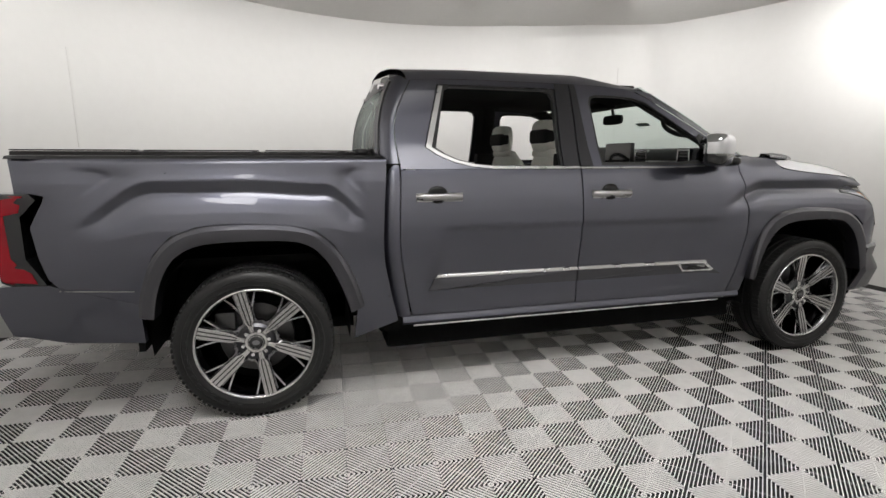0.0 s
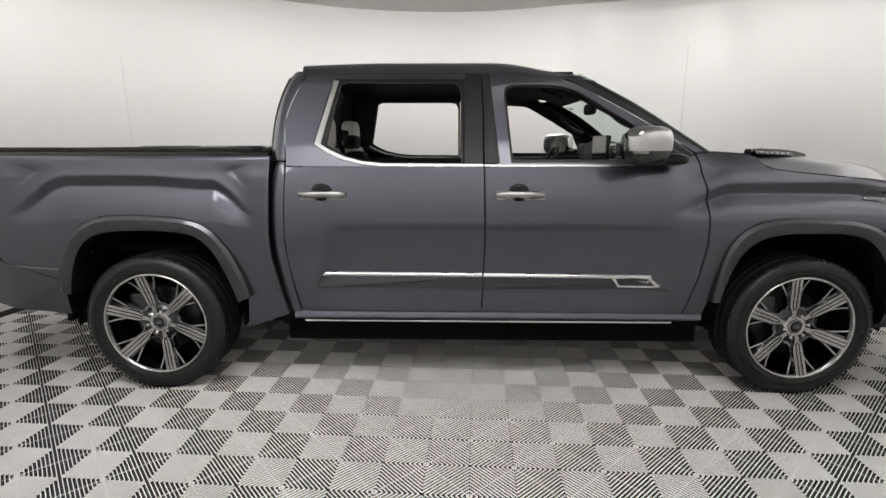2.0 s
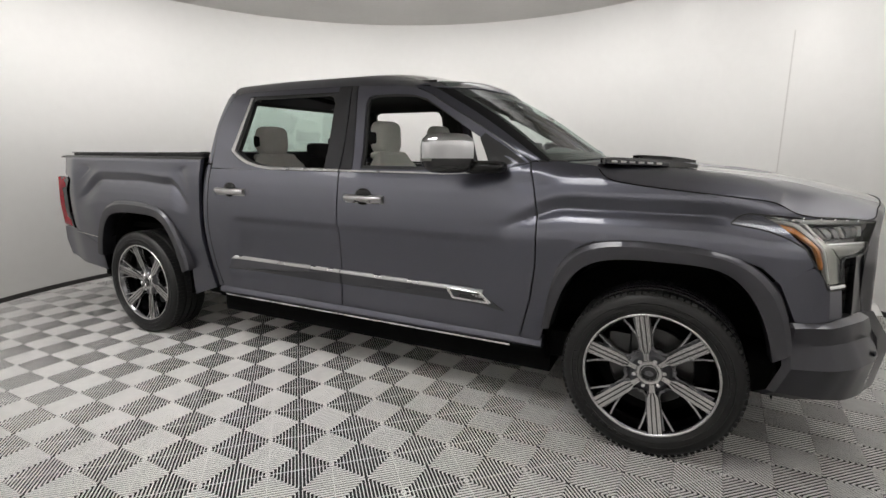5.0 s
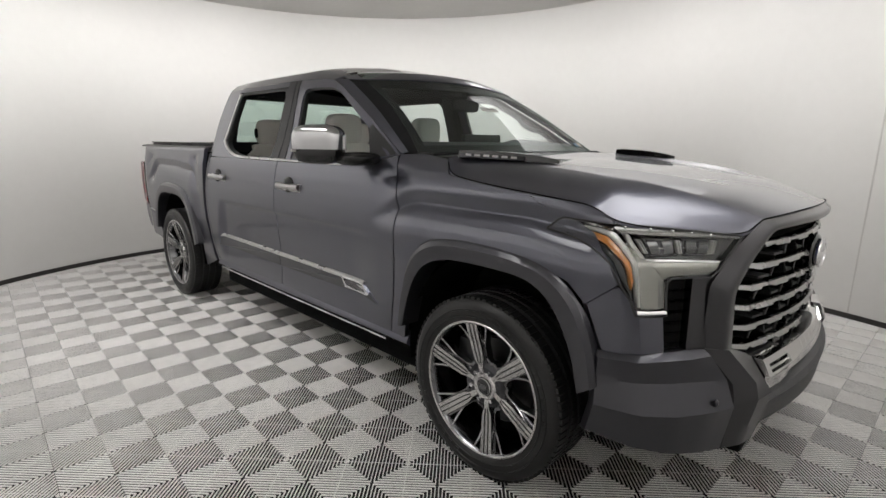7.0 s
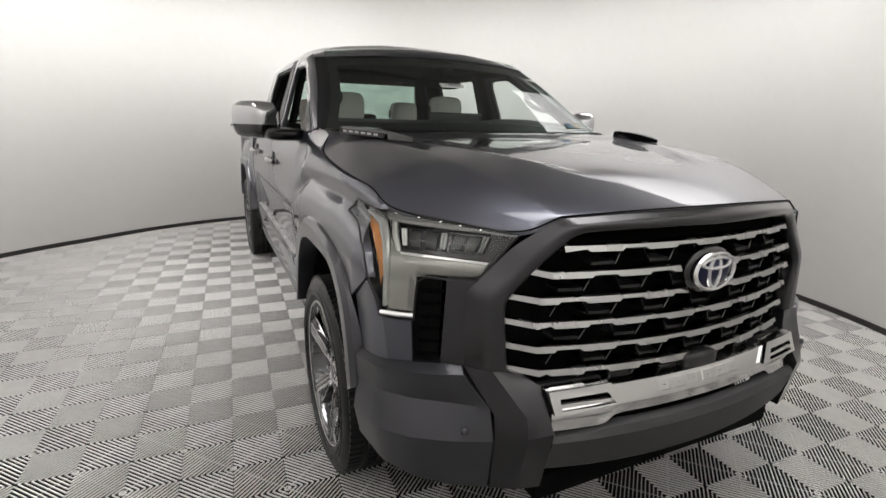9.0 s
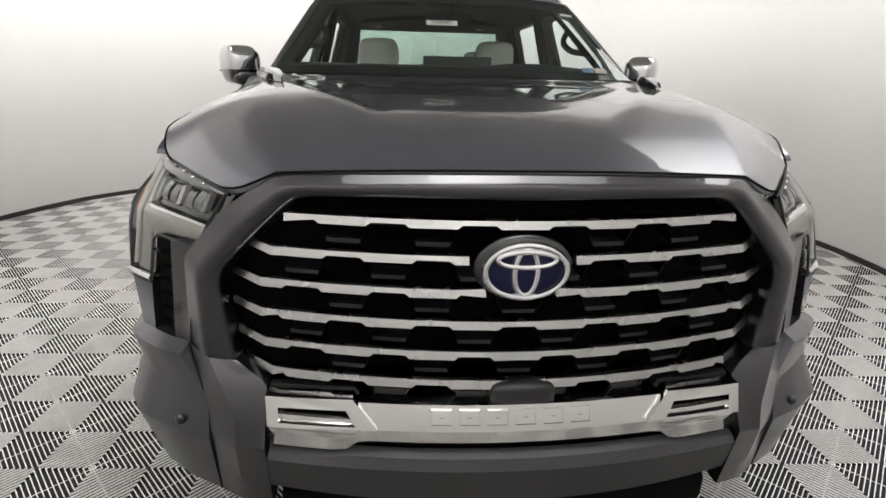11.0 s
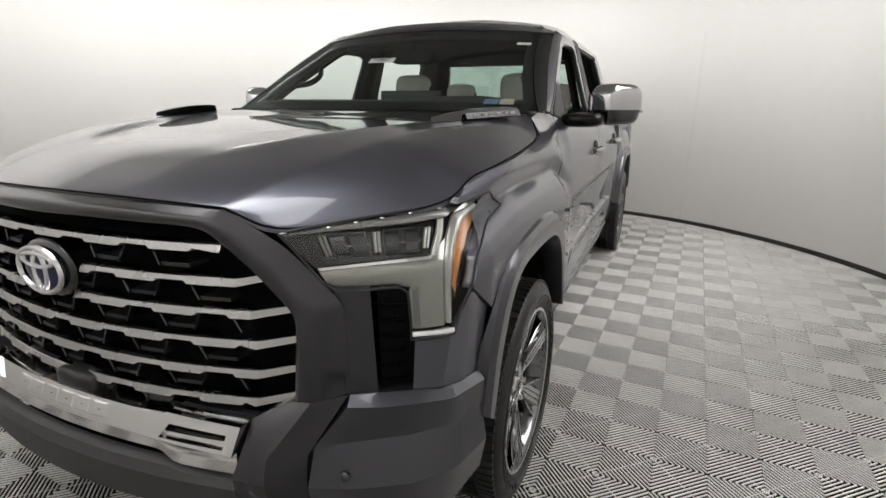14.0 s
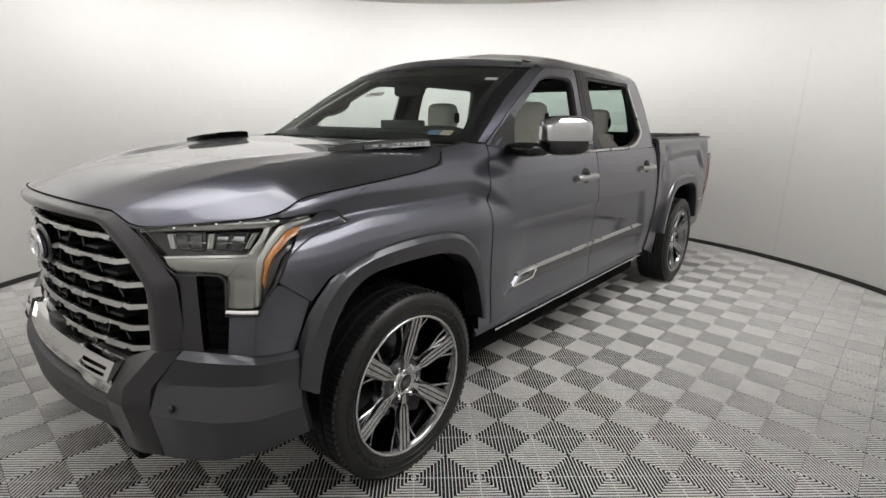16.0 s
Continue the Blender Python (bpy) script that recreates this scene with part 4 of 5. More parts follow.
def build_headlamp(s):
    def strip(name, a, b, mat, out, nu=22, nv=5, parent=None, label="", deep=0.012, round_off=0.0):
        """A sheet between two lines given in (u, z)."""
        p, q = along(a, nu), along(b, nu)
        grid = [[lamp_at(*(p[i] * (1 - f) + q[i] * f), s, out + round_off * 4 * f * (1 - f)) for i in range(nu)] for f in np.linspace(0, 1, nv)]
        return part(name, sheet(np.array(grid), (-deep, -s * deep * 0.8, 0)), mat, parent or lampb, label, 40)

    low_u = [0.043, 0.11, 0.173, 0.22, 0.26, 0.295, 0.32, 0.34, 0.354, 0.378, 0.388, 0.44, 0.50, 0.56, 0.608, 0.618, 0.634, 0.672, 0.75, 0.85, 0.94, 0.987, 1.0]
    low_z = [1.133, 1.126, 1.119, 1.112, 1.102, 1.089, 1.074, 1.050, 0.992, 0.948, 0.888, 0.886, 0.885, 0.885, 0.886, 0.94, 0.994, 1.008, 1.008, 1.007, 1.007, 1.030, 1.10]
    high_u, high_z = [0.043, 0.10, 0.153, 0.30, 0.47, 0.607, 0.79, 1.0], [1.137, 1.163, 1.179, 1.176, 1.171, 1.166, 1.156, 1.141]

    def shell(out, inset=0.0):
        return np.array([[lamp_at(u, (1 - f) * (z + inset) + f * (np.interp(u, high_u, high_z) - inset), s, out) for u, z in zip(low_u, low_z)] for f in np.linspace(0, 1, 9)])

    lampb = part("headlamp", sheet(shell(-0.034), (-0.03, -s * 0.02, 0)), M_GLOSSBLACK, truck, "dark headlamp with grey light guide and amber marker", 40)
    rim = [lamp_at(u, z, s, 0.0) for u, z in zip(low_u, low_z)] + [lamp_at(u, np.interp(u, high_u, high_z), s, 0.0) for u in np.linspace(1.0, 0.043, 24)]
    part("lamp_seal", tube(rim + rim[:1], 0.0035, 6), M_BLACK, lampb)
    # amber marker, frosted edge and the bent light guide
    strip("amber_marker", [(0.187, 1.134), (0.31, 1.121), (0.367, 1.105), (0.397, 1.060), (0.407, 1.016), (0.400, 0.968)], [(0.243, 1.146), (0.34, 1.137), (0.398, 1.129), (0.425, 1.094), (0.434, 1.055), (0.427, 1.000)], M_AMBER, -0.012, 26, 5, label="amber side marker strip", round_off=0.004)
    strip("guide_edge", [(0.235, 1.147), (0.345, 1.140), (0.405, 1.131), (0.430, 1.094), (0.440, 1.055), (0.432, 1.000), (0.405, 0.915)], [(0.303, 1.160), (0.400, 1.154), (0.445, 1.143), (0.466, 1.102), (0.476, 1.057), (0.460, 1.002), (0.430, 0.915)], M_FROST, -0.007, 30, 5, label="frosted pale edge of the light guide", round_off=0.005)
    guide = strip("light_guide", [(0.470, 1.100), (0.478, 1.057), (0.462, 1.002), (0.432, 0.908)], [(0.520, 1.075), (0.580, 1.055), (0.628, 0.993), (0.606, 0.908)], M_DRL, -0.010, 20, 6, label="pale grey L-shaped light guide", round_off=0.003)
    strip("guide_arm", [(0.545, 1.060), (0.70, 1.059), (0.977, 1.053)], [(0.622, 1.004), (0.70, 1.012), (0.968, 1.015)], M_DRL, -0.009, 18, 6, parent=guide, round_off=0.004)
    strip("guide_inset", [(0.585, 1.010), (0.562, 0.912)], [(0.612, 0.990), (0.596, 0.912)], M_LAMPIN, -0.0075, 8, 4, parent=guide)
    strip("lamp_foot", [(0.402, 0.906), (0.50, 0.904), (0.608, 0.905)], [(0.400, 0.892), (0.50, 0.890), (0.608, 0.891)], M_CHROME, 0.003, 14, 4, label="bright foot of the light guide", round_off=0.004)
    # silver strip along the top, with small studs
    strip("top_strip", [(0.440, 1.166), (0.607, 1.161), (0.79, 1.152), (0.995, 1.139)], [(0.470, 1.142), (0.66, 1.138), (0.86, 1.136), (0.995, 1.131)], M_LAMPIN, -0.006, 22, 4, label="silver upper light strip", round_off=0.003)
    strip("strip_corner", [(0.300, 1.163), (0.38, 1.160), (0.440, 1.150)], [(0.310, 1.170), (0.39, 1.169), (0.455, 1.164)], M_LAMPIN, -0.006, 12, 3)
    for u in (0.50, 0.60, 0.69, 0.77, 0.85):
        c = lamp_at(u, np.interp(u, high_u, high_z) - 0.006, s, -0.001)
        part("lamp_stud", blob(*c, 0.006, 0.006, 0.0028, 0.8, 12, 8), M_CHROME, lampb)
    # dark bay with two projectors and three upright light bars
    bay = strip("lamp_bay", [(0.500, 1.134), (0.70, 1.134), (0.990, 1.130)], [(0.535, 1.066), (0.70, 1.064), (0.972, 1.058)], M_LENS, -0.030, 20, 6, label="dark reflector bay")
    strip("bay_rim", [(0.530, 1.068), (0.70, 1.066), (0.974, 1.060)], [(0.535, 1.062), (0.70, 1.060), (0.972, 1.054)], M_CHROME, -0.006, 16, 3, parent=bay)
    strip("bay_hook", [(0.500, 1.138), (0.505, 1.110), (0.532, 1.068)], [(0.478, 1.142), (0.482, 1.105), (0.505, 1.070)], M_FROST, -0.008, 14, 4, parent=bay, round_off=0.004)
    for u in (0.533, 0.715, 0.885):
        for du in (-0.006, 0.007):
            strip("light_bar", [(u + du - 0.0045, 1.123), (u + du + 0.010, 1.083)], [(u + du + 0.0045, 1.123), (u + du + 0.019, 1.083)], M_FROST, -0.011, 6, 3, parent=bay, round_off=0.003)
    for u0, u1 in ((0.560, 0.690), (0.748, 0.868)):
        strip("projector_frame", [(u0, 1.124), (u1, 1.124)], [(u0 + 0.012, 1.074), (u1 + 0.012, 1.074)], M_ALLOYDARK, -0.024, 10, 4, parent=bay)
        for a0, a1 in ((u0 + 0.010, u0 + 0.058), (u1 - 0.048, u1)):
            strip("projector_lens", [(a0, 1.121), (a1, 1.121)], [(a0 + 0.008, 1.080), (a1 + 0.008, 1.080)], M_PROJECTOR, -0.020, 8, 7, parent=bay, round_off=0.009)
        strip("projector_shelf", [(u0, 1.1005), (u1, 1.1005)], [(u0, 1.0965), (u1, 1.0965)], M_LAMPIN, -0.016, 8, 3, parent=bay)
    cover = part("lamp_cover", sheet(shell(0.001, 0.002)), M_COVERGLASS, lampb, "clear plastic lamp cover", 60)
    cover.visible_shadow = False


# ---- front end ----
GRILLE_BOW = 0.28


def grille_x(y, z):
    return 4.655 - GRILLE_BOW * y * y - 0.02 * smoothstep(1.0, 1.2, z)


# grille surround in five lengths round the opening
SUR = [  # outer rim, ridge, inner rim
    ((4.640, 0.0, 1.212), (4.668, 0.0, 1.180), (4.662, 0.0, 1.158), (4.60, 0.0, 1.150)),
    ((4.556, 0.505, 1.188), (4.592, 0.485, 1.166), (4.588, 0.462, 1.148), (4.54, 0.455, 1.140)),
    ((4.520, 0.628, 1.108), (4.558, 0.592, 1.070), (4.562, 0.560, 1.058), (4.51, 0.550, 1.052)),
    ((4.482, 0.742, 0.985), (4.535, 0.700, 0.970), (4.545, 0.656, 0.962), (4.49, 0.645, 0.958)),
    ((4.482, 0.757, 0.770), (4.545, 0.700, 0.762), (4.550, 0.636, 0.752), (4.49, 0.625, 0.752)),
]
sur_mid = []
for w in np.linspace(0, 1, 15):
    rim = np.array((4.645 - 0.089 * w ** 2, 0.505 * w, 1.209 - 0.021 * w ** 2.2))
    rows4 = [rim]
    for near, far in zip(((0.024, 0, -0.022), (0.022, 0, -0.050), (-0.03, 0, -0.058)), SUR[1][1:]):
        rows4.append(rim + np.array(near) * (1 - w) + (np.array(far) - np.array(SUR[1][0])) * w)
    sur_mid.append(rows4)
sur_mid = np.array(sur_mid)
chain = np.concatenate([sur_mid[:-1], np.array(SUR[1:])])
reach = np.r_[0, np.cumsum(np.linalg.norm(np.diff(chain[:, 1], axis=0), axis=1))]
fine = np.linspace(0, reach[-1], 110)
cols = [np.stack([np.interp(fine, reach, chain[:, k, c]) for c in range(3)], 1) for k in range(4)]
cols = [eased(eased(col, r), r) for col, r in zip(cols, (1, 3, 3, 3))]
chain = []
for cross in np.stack(cols, 1):
    section = along(cross, 25)
    chain.append(np.concatenate([section[:1], eased(section, 2)[1:-1], section[-1:]]))
chain = np.array(chain)
full = np.concatenate([side_of(chain[::-1], -1), chain[1:]])
part("grille_surround", sheet(full), M_SURROUND, truck, "satin dark grey grille surround", angle=50)
# dark back of the grille
opening = [(-0.47, 1.155), (0.47, 1.155), (0.66, 0.965), (0.64, 0.74), (0.56, 0.69), (-0.56, 0.69), (-0.64, 0.74), (-0.66, 0.965)]
grille = part("grille_back", plate(dense(opening, 0.1), [], lambda y, z: (grille_x(y, z) - 0.085, y, z), (-0.01, 0, 0)), M_LINER, truck)


def bar_mesh(line, deep):
    """A bar through points (x, y, z, height) with a flat face and chamfered edges."""
    bm = bmesh.new()
    rows = []
    for x, y, z, h in line:
        low = 0.432 * h - 0.008
        prof = ((-deep, h / 2), (-0.010, h / 2), (-0.008, h / 2 - 0.001), (low, -h / 2 + 0.0015), (low - 0.002, -h / 2), (-deep, -h / 2))
        rows.append([bm.verts.new((x + dx, y, z + dz)) for dx, dz in prof])
    for a, b in zip(rows[:-1], rows[1:]):
        for k in range(6):
            bm.faces.new((a[k], a[(k + 1) % 6], b[(k + 1) % 6], b[k]))
    bm.faces.new(rows[0]), bm.faces.new(rows[-1])
    return bm


BARS = [1.106, 1.033, 0.959, 0.886, 0.812, 0.739]
ENDS = [0.492, 0.525, 0.553, 0.560, 0.556, 0.545]
PERIOD = 0.185
for k, (z0, end) in enumerate(zip(BARS, ENDS)):
    shift = PERIOD / 2 * (1 - k % 2)
    pts = []
    ys = sorted({-end, end, *[v for n in range(-6, 7) for v in (n * PERIOD + shift - 0.044, n * PERIOD + shift - 0.034, n * PERIOD + shift + 0.034, n * PERIOD + shift + 0.044) if abs(v) < end - 0.01]})
    for y in ys:
        ph = (y - shift + PERIOD / 2) % PERIOD - PERIOD / 2
        up = 1.0 if abs(ph) < 0.039 and abs(y) < end else 0.0
        pts.append((y, z0 - 0.004 + 0.0034 * up, 0.0185 - 0.0068 * up))
    spans = [(-end, end)]
    if k in (1, 2):
        spans = [(-end, -0.112 if k == 1 else -0.075), (0.112 if k == 1 else 0.075, end)]
    for y0, y1 in spans:
        line = [(grille_x(y, z0), y, z, w) for y, z, w in pts if y0 <= y <= y1]
        extra = [(grille_x(v, z0), v, np.interp(v, [p[0] for p in pts], [p[1] for p in pts]), 0.0185) for v in (y0, y1) if all(abs(v - p[1]) > 1e-6 for p in line)]
        line = sorted(line + extra, key=lambda p: p[1])
        if k:
            wrap = 0.075 if k > 1 else 0.055
            if y0 == -end:
                line = [(grille_x(end, z0) - wrap * 0.75, -end - wrap, z0 + 0.004, 0.0165)] + line
            if y1 == end:
                line = line + [(grille_x(end, z0) - wrap * 0.75, end + wrap, z0 + 0.004, 0.0165)]
        part("grille_bar", bar_mesh(line, 0.022), M_BAR, grille, "satin silver grille bar", angle=9)
# black cells between the bars: a hood under each narrow length of the bar above, a ledge between hoods
for k in range(6):
    z1 = BARS[k] - 0.006
    z0 = (BARS[k + 1] + 0.024) if k < 5 else 0.705
    shift = PERIOD / 2 * (1 - k % 2)
    for n in range(-4, 5):
        y = n * PERIOD + shift
        if abs(y) < ENDS[k] - 0.03 and not (k < 2 and abs(y) < 0.08):
            pts = [(y - 0.058, z0), (y - 0.036, z1), (y + 0.036, z1), (y + 0.058, z0)]
            bm = bmesh.new()
            rows = [[bm.verts.new((grille_x(yy, z) - dx, yy, z + dz)) for dx, dz in ((0.016, 0.0), (0.013, -0.0035), (0.016, -0.007), (0.08, -0.007), (0.08, 0.0))] for yy, z in pts]
            for ra, rb in zip(rows[:-1], rows[1:]):
                for m in range(5):
                    bm.faces.new((ra[m], ra[(m + 1) % 5], rb[(m + 1) % 5], rb[m]))
            part("grille_cell", bm, M_GLOSSBLACK, grille, angle=20)
        yl = y + PERIOD / 2
        if abs(yl) < ENDS[k] - 0.02 and not (k < 2 and abs(yl) < 0.06):
            part("cell_ledge", ribbon([(grille_x(yl - 0.036, z0) - 0.020, yl - 0.036, z0), (grille_x(yl, z0) - 0.020, yl, z0), (grille_x(yl + 0.036, z0) - 0.020, yl + 0.036, z0)], (0, 0, 1), 0.009, (-1, 0, 0), 0.055), M_BLACK, grille)
# emblem: oval rings on a dark blue field
EX, EZ = 4.664, 1.016


def oval(ry, rz, cy, cz, width, x, mat, name, deep=0.012):
    n = 44
    a = np.linspace(0, 2 * math.pi, n, endpoint=False)
    rows = [[(x - deep, cy + (ry + width * 0.3) * math.cos(t), cz + (rz + width * 0.3) * math.sin(t)) for t in a], [(x, cy + ry * math.cos(t), cz + rz * math.sin(t)) for t in a],
            [(x + 0.002, cy + (ry - width / 2) * math.cos(t), cz + (rz - width / 2) * math.sin(t)) for t in a], [(x, cy + (ry - width) * math.cos(t), cz + (rz - width) * math.sin(t)) for t in a], [(x - deep, cy + (ry - width * 1.2) * math.cos(t), cz + (rz - width * 1.2) * math.sin(t)) for t in a]]
    g = np.array(rows)
    return part(name, sheet(np.concatenate([g, g[:, :1]], 1)), mat, emblem)


bm = blob(EX - 0.016, 0, EZ, 0.024, 0.104, 0.074, 1.0, 40, 12)
emblem = part("front_emblem", bm, M_GLOSSBLACK, truck, "oval chrome emblem on a dark blue field")
part("emblem_field", blob(EX - 0.004, 0, EZ, 0.014, 0.082, 0.056, 1.0, 40, 12), M_BLUE, emblem)
oval(0.088, 0.061, 0, EZ, 0.0095, EX + 0.014, M_EMBLEM, "emblem_ring", 0.006)
oval(0.028, 0.053, 0, EZ - 0.002, 0.0095, EX + 0.013, M_EMBLEM, "emblem_ring", 0.006)
oval(0.063, 0.021, 0, EZ + 0.026, 0.0095, EX + 0.015, M_EMBLEM, "emblem_ring", 0.006)
part("front_camera", blob(EX - 0.02, 0.02, 0.715, 0.03, 0.075, 0.03, 0.6), M_BLACK, grille)


# chrome bumper bar: an upper face that leans back, a crease, and a lower band turned under
def chrome_x(y, z):
    return 4.672 + 0.45 * (0.712 - z) - 0.20 * y * y


ys = np.array(sorted({*np.round(np.linspace(-0.545, 0.545, 45), 4), -0.348, 0.348, -0.352, 0.352}))
CREASE = 0.652
bar_rows = []
for v in (0.0, 0.06, 0.5, 0.92, 1.0, 1.08, 1.3, 1.6, 2.0):
    row = []
    for y in ys:
        wide = smoothstep(0.335, 0.385, abs(y))
        low = 0.620 - 0.030 * wide
        high = 0.702 if abs(y) < 0.35 else 0.668
        z = low + (CREASE - low) * v if v < 1 else CREASE + (high - CREASE) * (v - 1)
        under = max(0.0, CREASE - z)
        x = chrome_x(y, max(z, CREASE)) + 0.07 * under - (0.006 if v == 0.0 else 0.0) - (0.0012 if v == 1.0 else 0.0)
        row.append((x, y, z))
    bar_rows.append(row)
bumper = part("chrome_bumper", sheet(np.array(bar_rows), (-0.05, 0, 0)), M_BUMPER, truck, "bright satin chrome bumper bar", angle=18)
for s in (-1, 1):
    rim_o = [(s * 0.303, 0.657), (s * 0.545, 0.648), (s * 0.551, 0.708), (s * 0.357, 0.714)]
    rim_i = [(s * 0.350, 0.661), (s * 0.520, 0.658), (s * 0.522, 0.688), (s * 0.372, 0.692)]
    part("fog_lamp_frame", plate(dense(rim_o, 0.05), [dense(rim_i, 0.05)], lambda y, z: (chrome_x(y, z) + 0.014, y, z), (-0.035, 0, 0)), M_BUMPER, bumper, "chrome fog lamp frame", angle=25)
    part("fog_lamp", plate(dense(rim_o, 0.05), [], lambda y, z: (chrome_x(y, z) - 0.035, y, z), (-0.02, 0, 0)), M_BLACK, bumper)
    for zf in (0.666, 0.677):
        part("fog_lamp_lens", ribbon([(chrome_x(0.36, zf) - 0.014, s * 0.36, zf), (chrome_x(0.52, zf) - 0.014, s * 0.52, zf)], (0, 0, 1), 0.004, (-1, 0, 0), 0.02), M_LAMPIN, bumper)
for k in range(6):  # raised lettering stands as plain bevelled bars
    y0 = -0.188 + 0.0620 * k
    rows = []
    for inset, lift in ((0.0, 0.0), (0.0035, 0.0022), (0.009, 0.0022), (0.0195, 0.0022)):
        a0, a1, b0, b1 = y0 + inset, y0 + 0.048 - inset, 0.662 + inset * 0.8, 0.695 - inset * 0.8
        rows.append([(chrome_x(yy, zz) + lift, yy, zz) for yy, zz in ((a0, b0), (a1, b0), (a1, b1), (a0, b1), (a0, b0))])
    bm = sheet(np.array(rows))
    part("raised_bar", bm, M_BUMPER, bumper, angle=20)


# lower lip
def lip_row(z, x0, half, drop):
    return [(x0 - drop * (y / half) ** 2, y, z) for y in np.linspace(-half, half, 25)]


lip = np.array([lip_row(0.598, 4.690, 0.545, 0.062), lip_row(0.590, 4.716, 0.548, 0.065), lip_row(0.566, 4.728, 0.550, 0.066), lip_row(0.53, 4.722, 0.553, 0.07), lip_row(0.47, 4.715, 0.556, 0.08), lip_row(0.435, 4.68, 0.556, 0.09), lip_row(0.40, 4.60, 0.55, 0.09)])
lip[0:2, :, 2] -= 0.010 * (np.abs(lip[0:2, :, 1]) > 0.37)
low = part("lower_lip", sheet(lip), M_LIP, truck, "matt dark grey lower bumper lip", angle=30)
part("lip_slot", ribbon([(4.672 - 0.06 * (y / 0.545) ** 2, y, 0.606) for y in np.linspace(-0.35, 0.35, 11)], (0, 0, 1), 0.030, (-1, 0, 0), 0.02), M_LINER, low)
part("skid_plate", box(3.7, 4.60, -0.55, 0.55, 0.32, 0.41, bevel=0.02), M_LINER, truck)

for s in (-1, 1):
    def quad(name, a, b, mat, nu=10, nv=6, deep=0.03, bulge=(0, 0, 0), parent=truck, label="", angle=25):
        g = side_of(ruled(a, b, nu, nv, bulge), s)
        return part(name, sheet(g, (-deep, -s * deep * 0.6, 0)), mat, parent, label, angle)

    # bumper corner below the lamp
    quad("bumper_corner", [(4.165, 0.968, 0.898), (4.268, 0.963, 0.982), (4.302, 0.955, 0.944), (4.337, 0.938, 0.886)], [(4.232, 0.966, 0.745), (4.30, 0.950, 0.748), (4.352, 0.926, 0.755)], M_PAINT, 10, 8)
    quad("bumper_corner", [(4.337, 0.938, 0.885), (4.388, 0.870, 0.883)], [(4.352, 0.926, 0.755), (4.404, 0.872, 0.764)], M_PAINT, 6, 8)
    # side intake with slats
    vent = quad("side_intake", [(4.37, 0.846, 1.004), (4.42, 0.79, 1.004)], [(4.375, 0.866, 0.764), (4.425, 0.80, 0.764)], M_LINER, 4, 6, 0.02)
    for k in range(6):
        z = 0.975 - 0.038 * k
        quad("intake_slat", [(4.400, 0.852, z), (4.440, 0.785, z)], [(4.395, 0.842, z - 0.012), (4.430, 0.775, z - 0.012)], M_GLOSSBLACK, 4, 3, 0.012, parent=vent)
    quad("bumper_side", [(4.440, 0.785, 1.008), (4.462, 0.75, 1.010), (4.482, 0.718, 1.010)], [(4.450, 0.805, 0.764), (4.47, 0.775, 0.766), (4.492, 0.752, 0.768)], M_SURROUND, 6, 8)
    quad("bumper_side", [(4.482, 0.718, 1.010), (4.488, 0.725, 0.992)], [(4.492, 0.752, 0.768), (4.494, 0.752, 0.768)], M_SURROUND, 3, 8)
    # lower bumper panel
    top_e = [(4.222, 0.970, 0.742), (4.34, 0.93, 0.752), (4.404, 0.874, 0.762), (4.45, 0.815, 0.766), (4.492, 0.756, 0.768)]
    mid_e = [(4.226, 0.984, 0.648), (4.352, 0.949, 0.658), (4.438, 0.881, 0.664), (4.506, 0.788, 0.664), (4.560, 0.70, 0.658)]
    mid2 = [(4.234, 1.001, 0.555), (4.385, 0.974, 0.562), (4.480, 0.906, 0.570), (4.549, 0.806, 0.573), (4.592, 0.70, 0.570)]
    low_e = [(4.195, 0.972, 0.43), (4.35, 0.945, 0.42), (4.45, 0.88, 0.41), (4.52, 0.79, 0.405), (4.565, 0.70, 0.40)]
    und = [(4.16, 0.92, 0.39), (4.28, 0.90, 0.385), (4.38, 0.84, 0.38), (4.44, 0.75, 0.375), (4.48, 0.66, 0.37)]
    ledge = [(4.232, 0.990, 0.727), (4.362, 0.957, 0.737), (4.432, 0.895, 0.747), (4.484, 0.832, 0.751), (4.520, 0.766, 0.754)]
    rows = [along(e, 16) for e in (top_e, ledge, mid_e, mid2, low_e, und)]
    grid = np.concatenate([ruled(rows[k], rows[k + 1], 16, 5)[: (5 if k == 4 else 4)] for k in range(5)])
    # the darker flare paint puts this downturned panel's shade into its colour
    panel = part("lower_bumper", sheet(side_of(grid, s), (-0.03, -s * 0.02, 0)), M_FLARE, truck, angle=20)
    part("parking_sensor", blob(4.556, s * 0.775, 0.60, 0.007, 0.012, 0.013, 1.0, 16, 8), M_FLARE, panel)
    # horn between lower panel and chrome bar
    le = [(4.494, 0.752, 0.768), (4.580, 0.694, 0.645), (4.588, 0.694, 0.585), (4.568, 0.694, 0.40)]
    me_ = [(4.552, 0.690, 0.762), (4.632, 0.620, 0.645), (4.645, 0.622, 0.585), (4.61, 0.63, 0.405)]
    ri = [(4.546, 0.632, 0.750), (4.590, 0.556, 0.715), (4.668, 0.552, 0.600), (4.628, 0.558, 0.405)]
    g = np.concatenate([ruled(le, me_, 14, 4)[:-1], ruled(me_, ri, 14, 4)])
    part("bumper_horn", sheet(side_of(g, s), (-0.04, 0, 0)), M_SURROUND, truck, angle=20)

    # headlamp
    build_headlamp(s)

    # ---- door mirror, half folded back ----
    yaw = radians(56.4)
